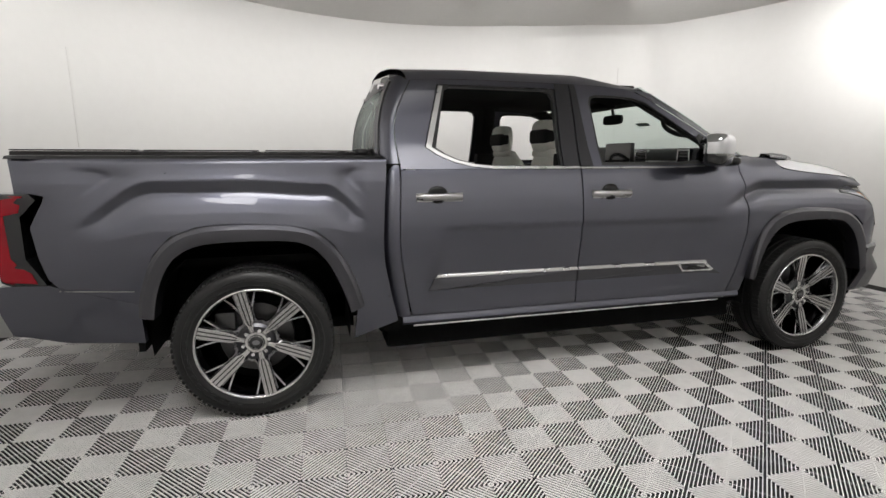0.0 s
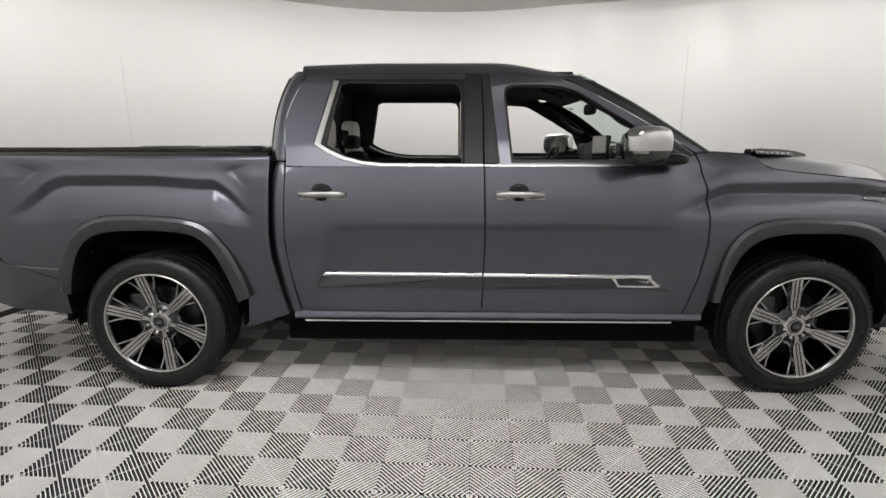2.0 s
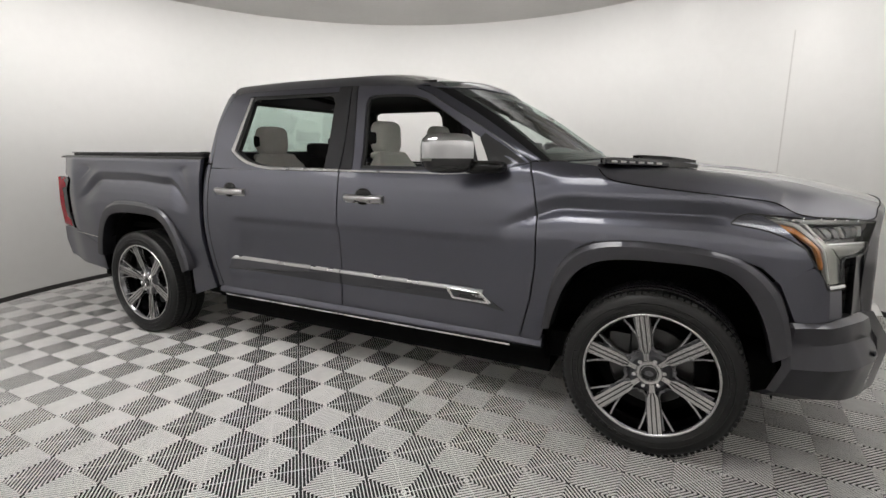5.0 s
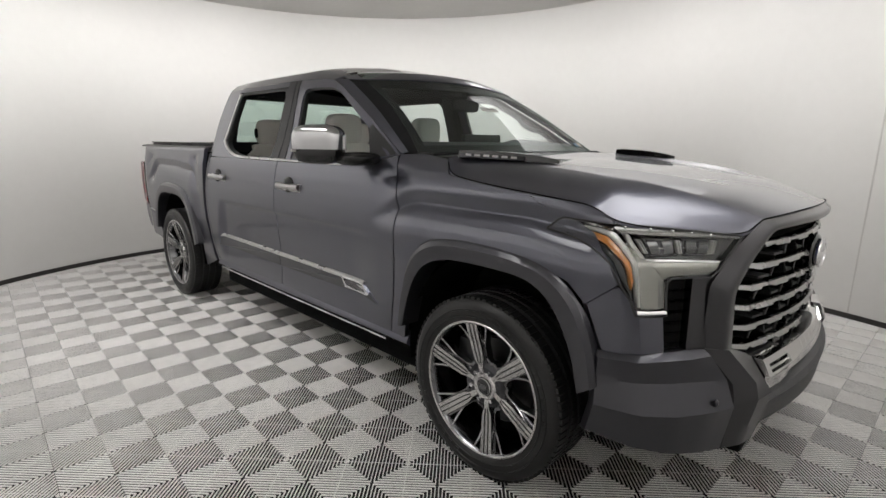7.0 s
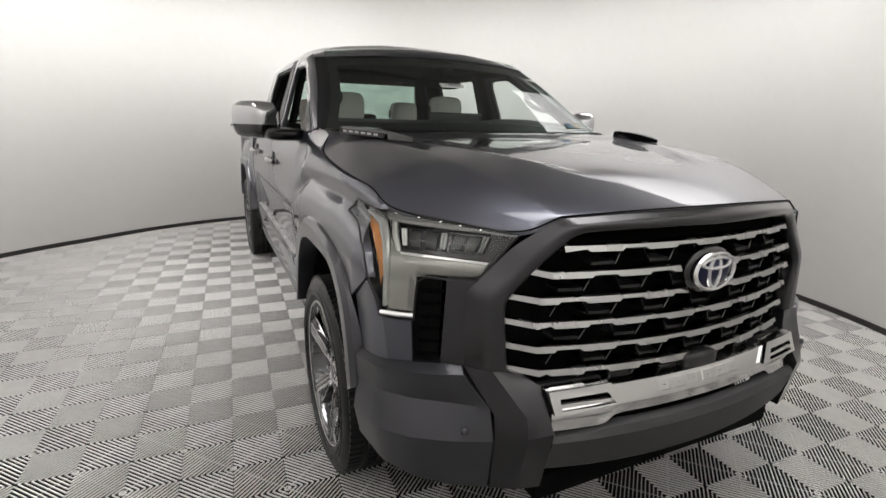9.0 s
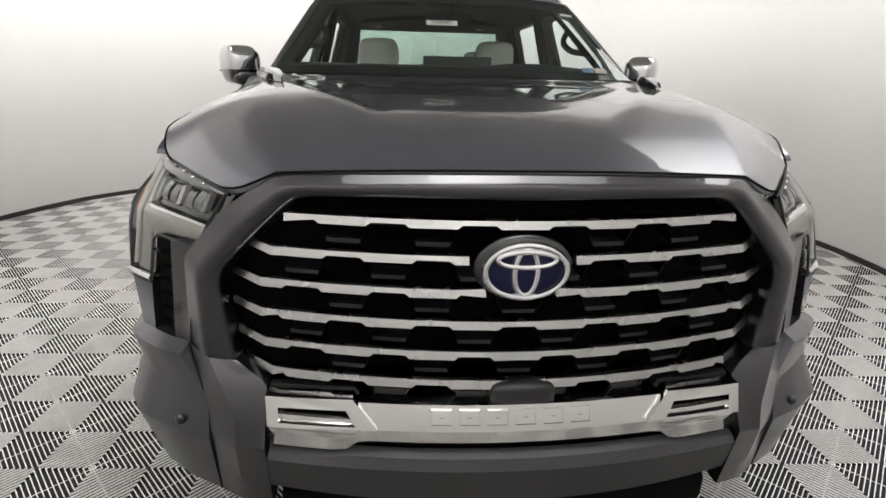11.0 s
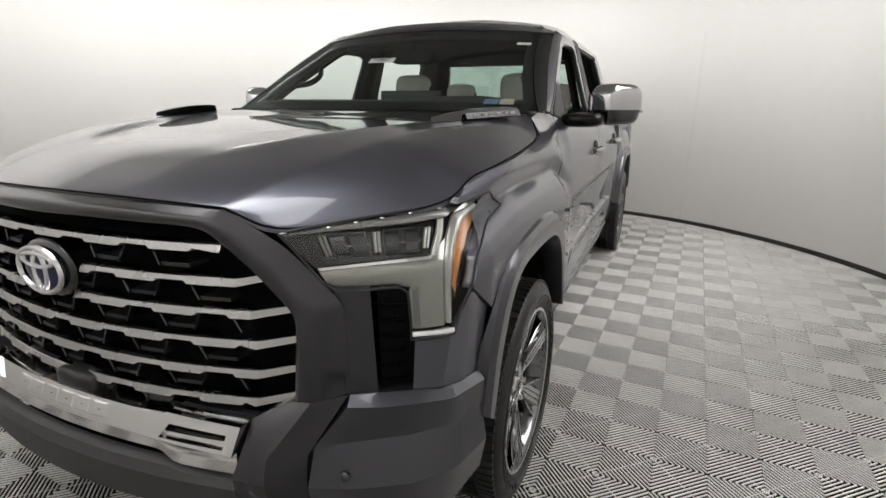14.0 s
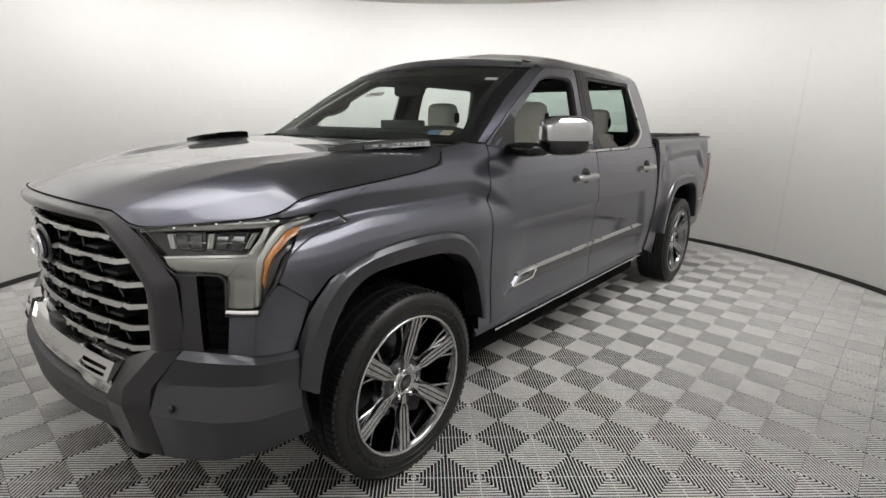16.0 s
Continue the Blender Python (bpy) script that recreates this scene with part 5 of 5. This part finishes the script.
    def turned_out(u, v, w):
        """u out along the housing, v towards its capped face, w up."""
        return (2.71 - u * math.sin(yaw) + v * math.cos(yaw), s * (1.105 + u * math.cos(yaw) + v * math.sin(yaw)), 1.420 + w)

    def f5(c):
        return math.copysign(abs(c) ** 0.56, c)

    def housing(a, b, c, v0, v1, n):
        return np.array([[turned_out(a * f5(math.cos(v)) * f5(math.cos(u)), b * f5(math.cos(v)) * f5(math.sin(u)) * (1 - 0.14 * math.cos(u)), c * f5(math.sin(v))) for u in np.linspace(-math.pi, math.pi, 41)] for v in np.linspace(v0, v1, n)])

    mir = part("door_mirror", sheet(housing(0.130, 0.073, 0.096, -math.pi / 2, math.pi / 2, 22)), M_GLOSSBLACK, truck, "chrome-capped door mirror with a black base, folded back", angle=60)
    part("mirror_cap", sheet(housing(0.134, 0.077, 0.099, -0.07, math.pi / 2, 14)), M_CAP, mir, "polished chrome mirror cap", angle=60)
    glass_rim = [turned_out(0.112 * f5(math.cos(t)), -0.078, 0.074 * f5(math.sin(t))) for t in np.linspace(0, 2 * math.pi, 28, endpoint=False)]
    bm = bmesh.new()
    bm.faces.new([bm.verts.new(p) for p in glass_rim])
    bmesh.ops.solidify(bm, geom=bm.faces[:], thickness=0.004)
    part("mirror_glass", bm, M_CHROME, mir, "mirror glass")
    signal = [turned_out(0.136 * f5(math.cos(t)), 0.0785 * f5(math.sin(t)), -0.030) for t in np.linspace(0.10, 1.1, 8)]
    part("turn_signal", ribbon(signal, (0, 0, 1), 0.010, (0, 0, 1), 0.002), M_FROST, mir)
    part("mirror_arm", blob(2.86, s * 0.975, 1.352, 0.105, 0.10, 0.034, 0.65, 28, 16), M_TIP, mir, angle=60)
    side_plate("mirror_sail", [(2.86, 1.342), (3.04, 1.378), (2.93, 1.452), (2.80, 1.528), (2.775, 1.50), (2.83, 1.40)], [], s, M_BLACK, 0.003, 0.02)

# ---- wheels: built once with the outer face towards y < 0, then set four times ----
def build_wheel():
    tyre_prof = [(0.300, -0.118), (0.318, -0.131), (0.345, -0.137), (0.372, -0.134), (0.392, -0.122), (0.402, -0.105), (0.4035, -0.060), (0.396, -0.058), (0.396, -0.048), (0.405, -0.046), (0.406, -0.006), (0.398, -0.004), (0.398, 0.004), (0.406, 0.006),
                 (0.405, 0.046), (0.396, 0.048), (0.396, 0.058), (0.4035, 0.060), (0.402, 0.105), (0.392, 0.122), (0.372, 0.134), (0.345, 0.137), (0.300, 0.118)]
    rim_prof = [(0.305, -0.116), (0.303, -0.125), (0.297, -0.127), (0.290, -0.122), (0.284, -0.108), (0.276, -0.085), (0.268, -0.02), (0.255, 0.05), (0.26, 0.11), (0.30, 0.118)]
    wheel = part("wheel", revolve(rim_prof, 72), M_DARKCHROME, truck, "dark chrome and machined six-spoke alloy wheel", angle=40)
    part("tyre", revolve(tyre_prof, 96), M_RUBBER, wheel, "black road tyre", angle=40)
    bm = revolve([(0.304, -0.1255), (0.302, -0.129), (0.296, -0.1295), (0.2915, -0.1255)], 72)
    part("rim_lip", bm, M_MACHINED, wheel, angle=60)
    for r, o in ((0.352, -0.1385), (0.326, -0.1355)):
        part("sidewall_rib", revolve([(r - 0.003, o + 0.003), (r - 0.001, o - 0.001), (r + 0.001, o - 0.001), (r + 0.003, o + 0.003)], 72), M_RUBBER, wheel)
    bm = bmesh.new()
    for k in range(84):  # shoulder and crown tread blocks
        a = 2 * math.pi * k / 84
        for y0, y1, off in ((-0.118, -0.066, 0.0), (0.066, 0.118, 0.5), (-0.044, -0.008, 0.3), (0.008, 0.044, 0.7)):
            b = a + off * 2 * math.pi / 84
            m = Matrix.Rotation(-b, 4, "Y")
            add_box(bm, 0.392 if abs(y0) > 0.05 else 0.40, 0.4062 if abs(y0) > 0.05 else 0.4075, y0, y1, -0.0095, 0.0095, m=m)
    tagged(part("tread", bm, M_RUBBER, wheel), kind="stuff")
    bm = bmesh.new()
    for k in range(22):  # raised marks on the sidewall
        a = 2 * math.pi * (k if k < 11 else k + 10) / 44
        m = Matrix.Rotation(-a, 4, "Y")
        add_box(bm, 0.333, 0.3465, -0.1395, -0.133, -0.010, 0.010, m=m)
    tagged(part("sidewall_relief", bm, M_RUBBER, wheel), kind="stuff")
    part("brake_disc", revolve([(0.05, 0.012), (0.19, 0.012), (0.195, 0.018), (0.195, 0.03), (0.05, 0.03)], 48), M_BRAKE, wheel)
    part("brake_caliper", box(-0.205, -0.10, -0.035, 0.06, 0.03, 0.16, bevel=0.02), M_BRAKE, wheel)
    part("wheel_back", revolve([(0.02, 0.055), (0.262, 0.055), (0.262, 0.06)], 40), M_LINER, wheel)
    part("hub", revolve([(0.0, -0.078), (0.04, -0.080), (0.085, -0.078), (0.10, -0.066), (0.105, -0.04), (0.09, 0.02), (0.0, 0.02)], 36), M_ALLOYDARK, wheel)
    part("hub_face", revolve([(0.041, -0.079), (0.043, -0.086), (0.056, -0.0865), (0.062, -0.079)], 36), M_MACHINED, wheel)
    part("hub_cap", revolve([(0.0, -0.090), (0.030, -0.090), (0.036, -0.086), (0.038, -0.076)], 32), M_GLOSSBLACK, wheel, "black hub cap")
    part("hub_ring", revolve([(0.034, -0.0885), (0.036, -0.0915), (0.039, -0.0905), (0.040, -0.078)], 32), M_MACHINED, wheel)
    bm = bmesh.new()  # plain oval mark on the cap
    bmesh.ops.create_circle(bm, cap_ends=True, segments=20, radius=0.02, matrix=Matrix.Translation((0, -0.0915, 0)) @ Matrix.Rotation(math.pi / 2, 4, "X") @ Matrix.Diagonal((1.0, 0.7, 1, 1)))
    part("cap_mark", bm, M_DARKCHROME, wheel)
    for k in range(6):
        a = math.radians(60 * k + 43)
        c, s = math.cos(a), math.sin(a)
        def at(r, t, y):
            return (r * c - t * s, y, r * s + t * c)
        # main spoke: machined face with two dark grooves
        face = [(0.060, 0.011, -0.084), (0.098, 0.013, -0.088), (0.122, 0.0245, -0.092), (0.16, 0.0275, -0.098), (0.22, 0.0285, -0.110), (0.289, 0.030, -0.122)]
        rows = []
        for t in (-1.12, -1.0, -0.5, 0, 0.5, 1.0, 1.12):
            rows.append([at(r, t * w + 0.006 * (0.17 - r) * 6, y + (0.018 if abs(t) > 1.05 else 0)) for r, w, y in face])
        part("spoke", sheet(np.array(rows), (0, 0.03, 0)), M_MACHINED, wheel, "machined silver spoke", angle=30)
        for t in (-0.36, 0.36):
            line = [at(r, t * w + 0.006 * (0.17 - r) * 6, y - 0.0015) for r, w, y in face[1:]]
            tang = at(0, 1, 0)
            part("spoke_groove", ribbon(line, tang, 0.0056, (0, 1, 0), 0.004), M_GLOSSBLACK, wheel)
        # lug nut between the spokes
        a2 = math.radians(60 * k + 73)
        bm = bmesh.new()
        bmesh.ops.create_cone(bm, cap_ends=True, segments=6, radius1=0.0125, radius2=0.010, depth=0.022, matrix=Matrix.Translation((0.0675 * math.cos(a2), -0.084, 0.0675 * math.sin(a2))) @ Matrix.Rotation(math.pi / 2, 4, "X"))
        part("lug_nut", bm, M_CHROME, wheel, "chrome lug nut")
        # chrome side spokes that fork off the main spoke, with a short tie near the rim
        for sgn in (-1, 1):
            def fork(r, off, y):
                return (r * math.cos(a + sgn * off), y, r * math.sin(a + sgn * off))
            tip = a + sgn * 0.27
            tang = (-math.sin(tip), 0, math.cos(tip))
            part("side_spoke", ribbon([fork(0.165, 0.15, -0.080), fork(0.20, 0.185, -0.086), fork(0.25, 0.235, -0.097), fork(0.289, 0.275, -0.112)], tang, 0.0115, (0, 1, 0), 0.034), M_DARKCHROME, wheel, "dark chrome side spoke")
            # bright chrome sliver laid on as the glint along the dark side spoke
            part("side_spoke_glint", ribbon([fork(0.20, 0.185, -0.0865), fork(0.25, 0.235, -0.0975), fork(0.286, 0.272, -0.1115)], tang, 0.0035, (0, 1, 0), 0.002), M_CHROME, wheel)
            part("spoke_web", ribbon([fork(0.10, 0.13, -0.066), fork(0.13, 0.215, -0.072), fork(0.17, 0.175, -0.078), fork(0.289, 0.115, -0.104)], (-math.sin(a), 0, math.cos(a)), 0.010, (0, 1, 0), 0.035), M_DARKCHROME, wheel)
            part("pocket_rim", ribbon([fork(0.112, 0.52, -0.064), fork(0.108, 0.36, -0.068), fork(0.128, 0.22, -0.072)], (math.cos(a + sgn * 0.36), 0, math.sin(a + sgn * 0.36)), 0.014, (0, 1, 0), 0.03), M_DARKCHROME, wheel)
    return wheel


wheel = build_wheel()
wheel.location = (0, -0.862, 0.4035)
spots = [((BASE, -0.862, 0.4035), 0, 2), ((BASE, 0.862, 0.4035), 180, 200), ((0, 0.862, 0.4035), 180, 75)]
for (x, y, z), turn, spin in spots:
    w = copy_thing(wheel, pose(x, y, z, 0, 0, turn) @ Matrix.Rotation(radians(spin), 4, "Y"))

# ---- bed, cover and chassis ----
part("bed_floor", box(-1.0, 0.68, -0.78, 0.78, 0.80, 0.84), M_LINER, truck)
part("tailgate", box(-1.06, -1.0, -0.80, 0.80, 0.78, 1.37, bevel=0.015), M_PAINT, truck)
part("rear_bumper", box(-1.20, -1.04, -0.86, 0.86, 0.50, 0.72, bevel=0.03), M_SATIN, truck)
for k, (x0, x1) in enumerate(((-1.05, -0.50), (-0.485, 0.07), (0.085, 0.655))):
    cov = part("cover_panel", box(x0, x1, -0.80, 0.80, 1.378, 1.402, bevel=0.008), M_COVER, truck, "black folding bed cover panel")
    for s in (-1, 1):
        part("cover_edge", ribbon([(x0 + 0.01, s * 0.79, 1.404), (x1 - 0.01, s * 0.79, 1.404)], (0, 1, 0), 0.05, (0, 0, 1), 0.006), M_BLACK, cov)
    part("cover_hinge", ribbon([(x1 - 0.03, -0.78, 1.402), (x1 - 0.03, 0.78, 1.402)], (1, 0, 0), 0.025, (0, 0, 1), 0.006), M_DARKCHROME, cov)
for s in (-1, 1):
    part("cover_clamp", blob(0.60, s * 0.80, 1.405, 0.035, 0.03, 0.015, 0.6), M_BLACK, truck)
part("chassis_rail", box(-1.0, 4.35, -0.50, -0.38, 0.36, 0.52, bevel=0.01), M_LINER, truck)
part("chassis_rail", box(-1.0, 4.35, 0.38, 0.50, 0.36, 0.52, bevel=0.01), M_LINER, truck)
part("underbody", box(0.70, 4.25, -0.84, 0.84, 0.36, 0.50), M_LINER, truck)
# unseen blocks, added low to keep light off the floor under the truck
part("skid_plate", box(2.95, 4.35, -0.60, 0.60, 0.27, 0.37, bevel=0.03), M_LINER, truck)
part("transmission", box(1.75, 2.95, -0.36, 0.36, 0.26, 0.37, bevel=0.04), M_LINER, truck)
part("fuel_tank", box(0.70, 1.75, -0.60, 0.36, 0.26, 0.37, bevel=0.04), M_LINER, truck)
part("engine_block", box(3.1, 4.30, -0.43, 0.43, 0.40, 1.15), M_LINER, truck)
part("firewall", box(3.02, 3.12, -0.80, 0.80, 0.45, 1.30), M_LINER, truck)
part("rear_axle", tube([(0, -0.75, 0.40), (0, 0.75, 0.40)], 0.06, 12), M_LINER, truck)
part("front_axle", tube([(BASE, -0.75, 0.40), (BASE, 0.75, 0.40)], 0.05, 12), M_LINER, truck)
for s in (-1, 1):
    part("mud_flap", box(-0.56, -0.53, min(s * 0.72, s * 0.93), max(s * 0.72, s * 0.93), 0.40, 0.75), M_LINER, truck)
    part("step_bracket", tube(side_of([(0.95, 0.62, 0.36), (0.92, 0.80, 0.33)], s), 0.02), M_BRAKE, truck)
    part("step_bracket", tube(side_of([(2.72, 0.62, 0.36), (2.75, 0.80, 0.33)], s), 0.02), M_BRAKE, truck)

# ---- cabin ----
part("cabin_floor", box(0.80, 3.05, -0.80, 0.80, 0.50, 0.56), M_HEADLINER, truck)
for s in (-1, 1):
    # pillar between the doors, inside
    part("centre_pillar", box(1.80, 1.98, min(s * 0.735, s * 0.815), max(s * 0.735, s * 0.815), 0.55, 1.40, bevel=0.02), M_HEADLINER, truck)
    g = side_of([[(1.80, 0.80, 1.38), (1.80, 0.69, 1.80)], [(1.84, 0.77, 1.38), (1.84, 0.66, 1.80)], [(1.95, 0.77, 1.38), (1.93, 0.66, 1.80)], [(1.99, 0.80, 1.38), (1.95, 0.69, 1.80)]], s)
    part("centre_pillar", sheet(g), M_HEADLINER, truck)
    g = side_of([[(0.80, 0.86, 1.30), (0.86, 0.70, 1.80)], [(0.84, 0.80, 1.30), (0.90, 0.66, 1.80)], [(0.98, 0.82, 1.40), (1.08, 0.70, 1.78)]], s)
    part("rear_pillar", sheet(g), M_HEADLINER, truck)
    g = side_of([[(x, 0.735, 1.80), (x, 0.70, 1.775), (x, 0.66, 1.80), (x, 0.64, 1.84)] for x in np.linspace(0.90, 2.42, 6)], s)
    part("roof_lining_edge", sheet(g), M_HEADLINER, truck)


def build_seat(x, y, z, back_h, tilt, width, name, label):
    seat = part(name, blob(x + 0.24, y, z, 0.27, width / 2, 0.085, 0.45), M_LEATHER, truck, label, angle=60)
    rows = []
    for v in np.linspace(0, 1, 14):
        zz = z + 0.02 + v * back_h
        xx = x - tilt * v
        w = width / 2 * (0.92 + 0.12 * math.sin(math.pi * min(1, v * 1.25)) - 0.30 * smoothstep(0.8, 1.0, v))
        th = 0.075 * (1 - 0.55 * smoothstep(0.75, 1.0, v))
        rows.append([(xx + th * math.copysign(abs(math.cos(a)) ** 0.6, math.cos(a)) + 0.03 * abs(math.sin(a)) ** 3, y + w * math.copysign(abs(math.sin(a)) ** 0.55, math.sin(a)), zz) for a in np.linspace(0, 2 * math.pi, 29)])
    part("seat_back", sheet(np.array(rows)), M_LEATHER, seat, angle=60)
    part("seat_top", blob(x - tilt * 1.0, y, z + back_h, 0.042, width * 0.34, 0.03, 0.6), M_LEATHER, seat)
    hx, hz = x - tilt - 0.012, z + back_h + 0.118
    part("headrest", blob(hx, y, hz, 0.06, 0.132, 0.108, 0.5), M_LEATHER, seat, "white leather headrest", angle=60)
    part("headrest_back", blob(hx - 0.022, y, hz - 0.004, 0.044, 0.137, 0.052, 0.4), M_HEADLINER, seat, "black band round the back of the headrest", angle=60)
    for d in (-0.06, 0.06):
        part("headrest_post", tube([(hx + 0.005, y + d, hz - 0.13), (hx + 0.005, y + d, hz - 0.07)], 0.007), M_DARKCHROME, seat)
    return seat


for y in (-0.40, 0.40):
    build_seat(2.08, y, 0.86, 0.54, 0.16, 0.54, "front_seat", "white leather front seat")
for y in (-0.43, 0.43):
    build_seat(1.03, y, 0.86, 0.52, 0.12, 0.56, "rear_seat", "white leather rear seat")
part("rear_armrest", blob(1.02, 0, 1.16, 0.09, 0.13, 0.22, 0.5), M_HEADLINER, truck, "black centre armrest")
part("middle_headrest", blob(0.99, 0, 1.44, 0.05, 0.12, 0.05, 0.5), M_HEADLINER, truck)
part("centre_console", box(1.75, 2.75, -0.14, 0.14, 0.55, 1.05, bevel=0.03), M_DASH, truck)
g = []
for y in np.linspace(-0.78, 0.78, 17):
    hump = 0.03 * math.exp(-((y - 0.40) / 0.20) ** 4)
    g.append([(2.90, y, 0.75), (2.85, y, 1.10), (2.83, y, 1.30), (2.845, y, 1.405 + hump), (2.87, y, 1.43 + hump), (2.93, y, 1.44 + hump * 0.6), (3.04, y, 1.43), (3.14, y, 1.385)])
dash = part("dashboard", sheet(np.array(g)), M_DASH, truck, "dark grey dashboard", angle=40)
screen = part("centre_screen", box(2.795, 2.825, -0.135, 0.225, 1.27, 1.488, bevel=0.008), M_BLACK, dash, "wide centre touch screen, switched off")
part("screen_glass", box(2.7915, 2.7945, -0.128, 0.218, 1.277, 1.481), M_GLOSSBLACK, screen)
for y0, y1 in ((-0.315, -0.165), (-0.765, -0.635), (0.635, 0.765)):
    rim_o = [(y0, 1.312), (y1, 1.312), (y1 - 0.006, 1.43), (y0 + 0.006, 1.43)]
    rim_i = [(y0 + 0.012, 1.324), (y1 - 0.012, 1.324), (y1 - 0.018, 1.418), (y0 + 0.018, 1.418)]
    vent = part("air_vent", plate(dense(rim_o, 0.05), [dense(rim_i, 0.05)], lambda y, z: (2.805, y, z), (0.03, 0, 0)), M_EMBLEM, dash, "silver-framed air vent")
    for k in range(4):
        z = 1.332 + 0.0225 * k
        part("vent_slat", box(2.812, 2.832, y0 + 0.014, y1 - 0.014, z, z + 0.008), M_DARKCHROME, vent)
part("dash_trim", ribbon([(2.818, -0.625, 1.345), (2.818, -0.325, 1.345)], (0, 0, 1), 0.012, (-1, 0, 0), 0.01), M_SATIN, dash, "satin line across the dashboard")
# steering wheel
m = pose(2.48, 0.40, 1.23, 0, -66, 0)
ring = [tuple(m @ Vector((0.185 * math.cos(a), 0.185 * math.sin(a), 0))) for a in np.linspace(0, 2 * math.pi, 41)]
steer = part("steering_wheel", tube(ring, 0.016, 10), M_DASH, truck, "black steering wheel", angle=60)
part("steering_hub", blob(2.49, 0.40, 1.225, 0.03, 0.075, 0.07, 0.6), M_DASH, steer)
for a in (0.0, math.pi, -math.pi / 2):
    p = [m @ Vector((0.06 * math.sin(a), 0.06 * math.cos(a), -0.01)), m @ Vector((0.18 * math.sin(a), 0.18 * math.cos(a), 0))]
    part("steering_spoke", ribbon([tuple(q) for q in p], (0, 0, 1) if abs(math.sin(a)) < 0.5 else (0, 1, 0), 0.035, (-1, 0, 0), 0.012), M_SATIN if abs(math.sin(a)) < 0.5 else M_DASH, steer)
part("steering_column", tube([(2.50, 0.40, 1.22), (2.90, 0.40, 1.10)], 0.05), M_DASH, steer)
# inner mirror, sun shades and the paper tags on the glass
part("sensor_housing", blob(2.60, 0, 1.772, 0.07, 0.11, 0.03, 0.6), M_HEADLINER, truck)
part("inside_mirror", blob(2.70, 0, 1.668, 0.022, 0.125, 0.038, 0.5), M_HEADLINER, truck, "black inside mirror")
part("mirror_stalk", tube([(2.71, 0, 1.68), (2.69, 0, 1.75)], 0.012), M_HEADLINER, truck)
for y in (-0.38, 0.38):
    part("sun_shade", ribbon([(2.46, y - 0.22, 1.795), (2.46, y + 0.22, 1.795)], (0.95, 0, -0.3), 0.17, (0, 0, -1), 0.014), M_HEADLINER, truck)


def on_shield(y, f, lift=0.004):
    """A point just inside the windshield, f of the way down from its top."""
    k = f * 25
    a = SHIELD_EDGE[int(k)] * (1 - k % 1) + SHIELD_EDGE[min(25, int(k) + 1)] * (k % 1)
    u = y / a[1]
    return Vector((a[0] + (0.09 + 0.02 * f) * (1 - u * u) - lift, y, a[2] + (0.024 * (1 - f) + 0.004) * (1 - u * u) - lift))


def tag_on_glass(name, y0, y1, f0, f1, mat, label):
    grid = np.array([[tuple(on_shield(y, f, -0.004)) for y in np.linspace(y0, y1, 5)] for f in np.linspace(f0, f1, 3)])
    return part(name, sheet(grid, (-0.001, 0, -0.001)), mat, truck, label)


paper = tag_on_glass("stock_tag", -0.125, 0.025, 0.50, 0.55, M_TAG, "small white printed stock tag on the windshield")
curve = bpy.data.curves.new("tag_text", "FONT")
curve.body, curve.size, curve.align_x, curve.align_y, curve.extrude = "T58687", 0.033, "CENTER", "CENTER", 0.0003
txt = new("tag_text_curve", curve)
tmp = txt.to_mesh()
me = bpy.data.meshes.new("tag_text")
bmt = bmesh.new()
bmt.from_mesh(tmp)
txt.to_mesh_clear()
bpy.data.objects.remove(txt)
c = on_shield(-0.05, 0.525, -0.0065)
right = (on_shield(0.025, 0.525) - on_shield(-0.125, 0.525)).normalized()
upv = (on_shield(-0.05, 0.50) - on_shield(-0.05, 0.55)).normalized()
nv = right.cross(upv)
mt = Matrix((right, upv, nv)).transposed().to_4x4()
mt.translation = c
bmesh.ops.transform(bmt, matrix=mt, verts=bmt.verts)
part("tag_text", bmt, M_BLACK, paper)
tag_on_glass("corner_tag", 0.60, 0.668, 0.297, 0.33, M_TAG, "small white sticker high on the windshield")
tag_on_glass("inspection_sticker", 0.595, 0.655, 0.905, 0.95, M_STICKER, "blue inspection sticker low on the windshield")
tag_on_glass("inspection_sticker", 0.662, 0.722, 0.905, 0.95, M_STICKER2, "beige inspection sticker low on the windshield")

# ---- floor tiles ----
for x, y, kind in single:
    ob = new("floor_tile", TILE_MESH[kind][0])
    ob.matrix_basis = pose(x, y, 0, 0, 0, math.degrees(TILE_TURN))
    ob.parent = floor
vv, ff, slots = [], [], []
rot = np.array([[ca, -sa, 0], [sa, ca, 0], [0, 0, 1]])
turned = [t[1] @ rot.T for t in TILE_MESH]
count = 0
for x, y, kind in rest:
    vv.append(turned[kind] + np.array([x, y, 0]))
    ff.append(np.array(TILE_MESH[kind][2]) + count)
    slots += TILE_MESH[kind][3]
    count += len(turned[kind])
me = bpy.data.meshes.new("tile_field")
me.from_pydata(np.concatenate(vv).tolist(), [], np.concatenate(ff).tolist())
me.materials.append(M_TILE), me.materials.append(M_GROOVE_SHADE)
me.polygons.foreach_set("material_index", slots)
field = new("tile_field", me)
field.parent = floor
tagged(field, kind="stuff")
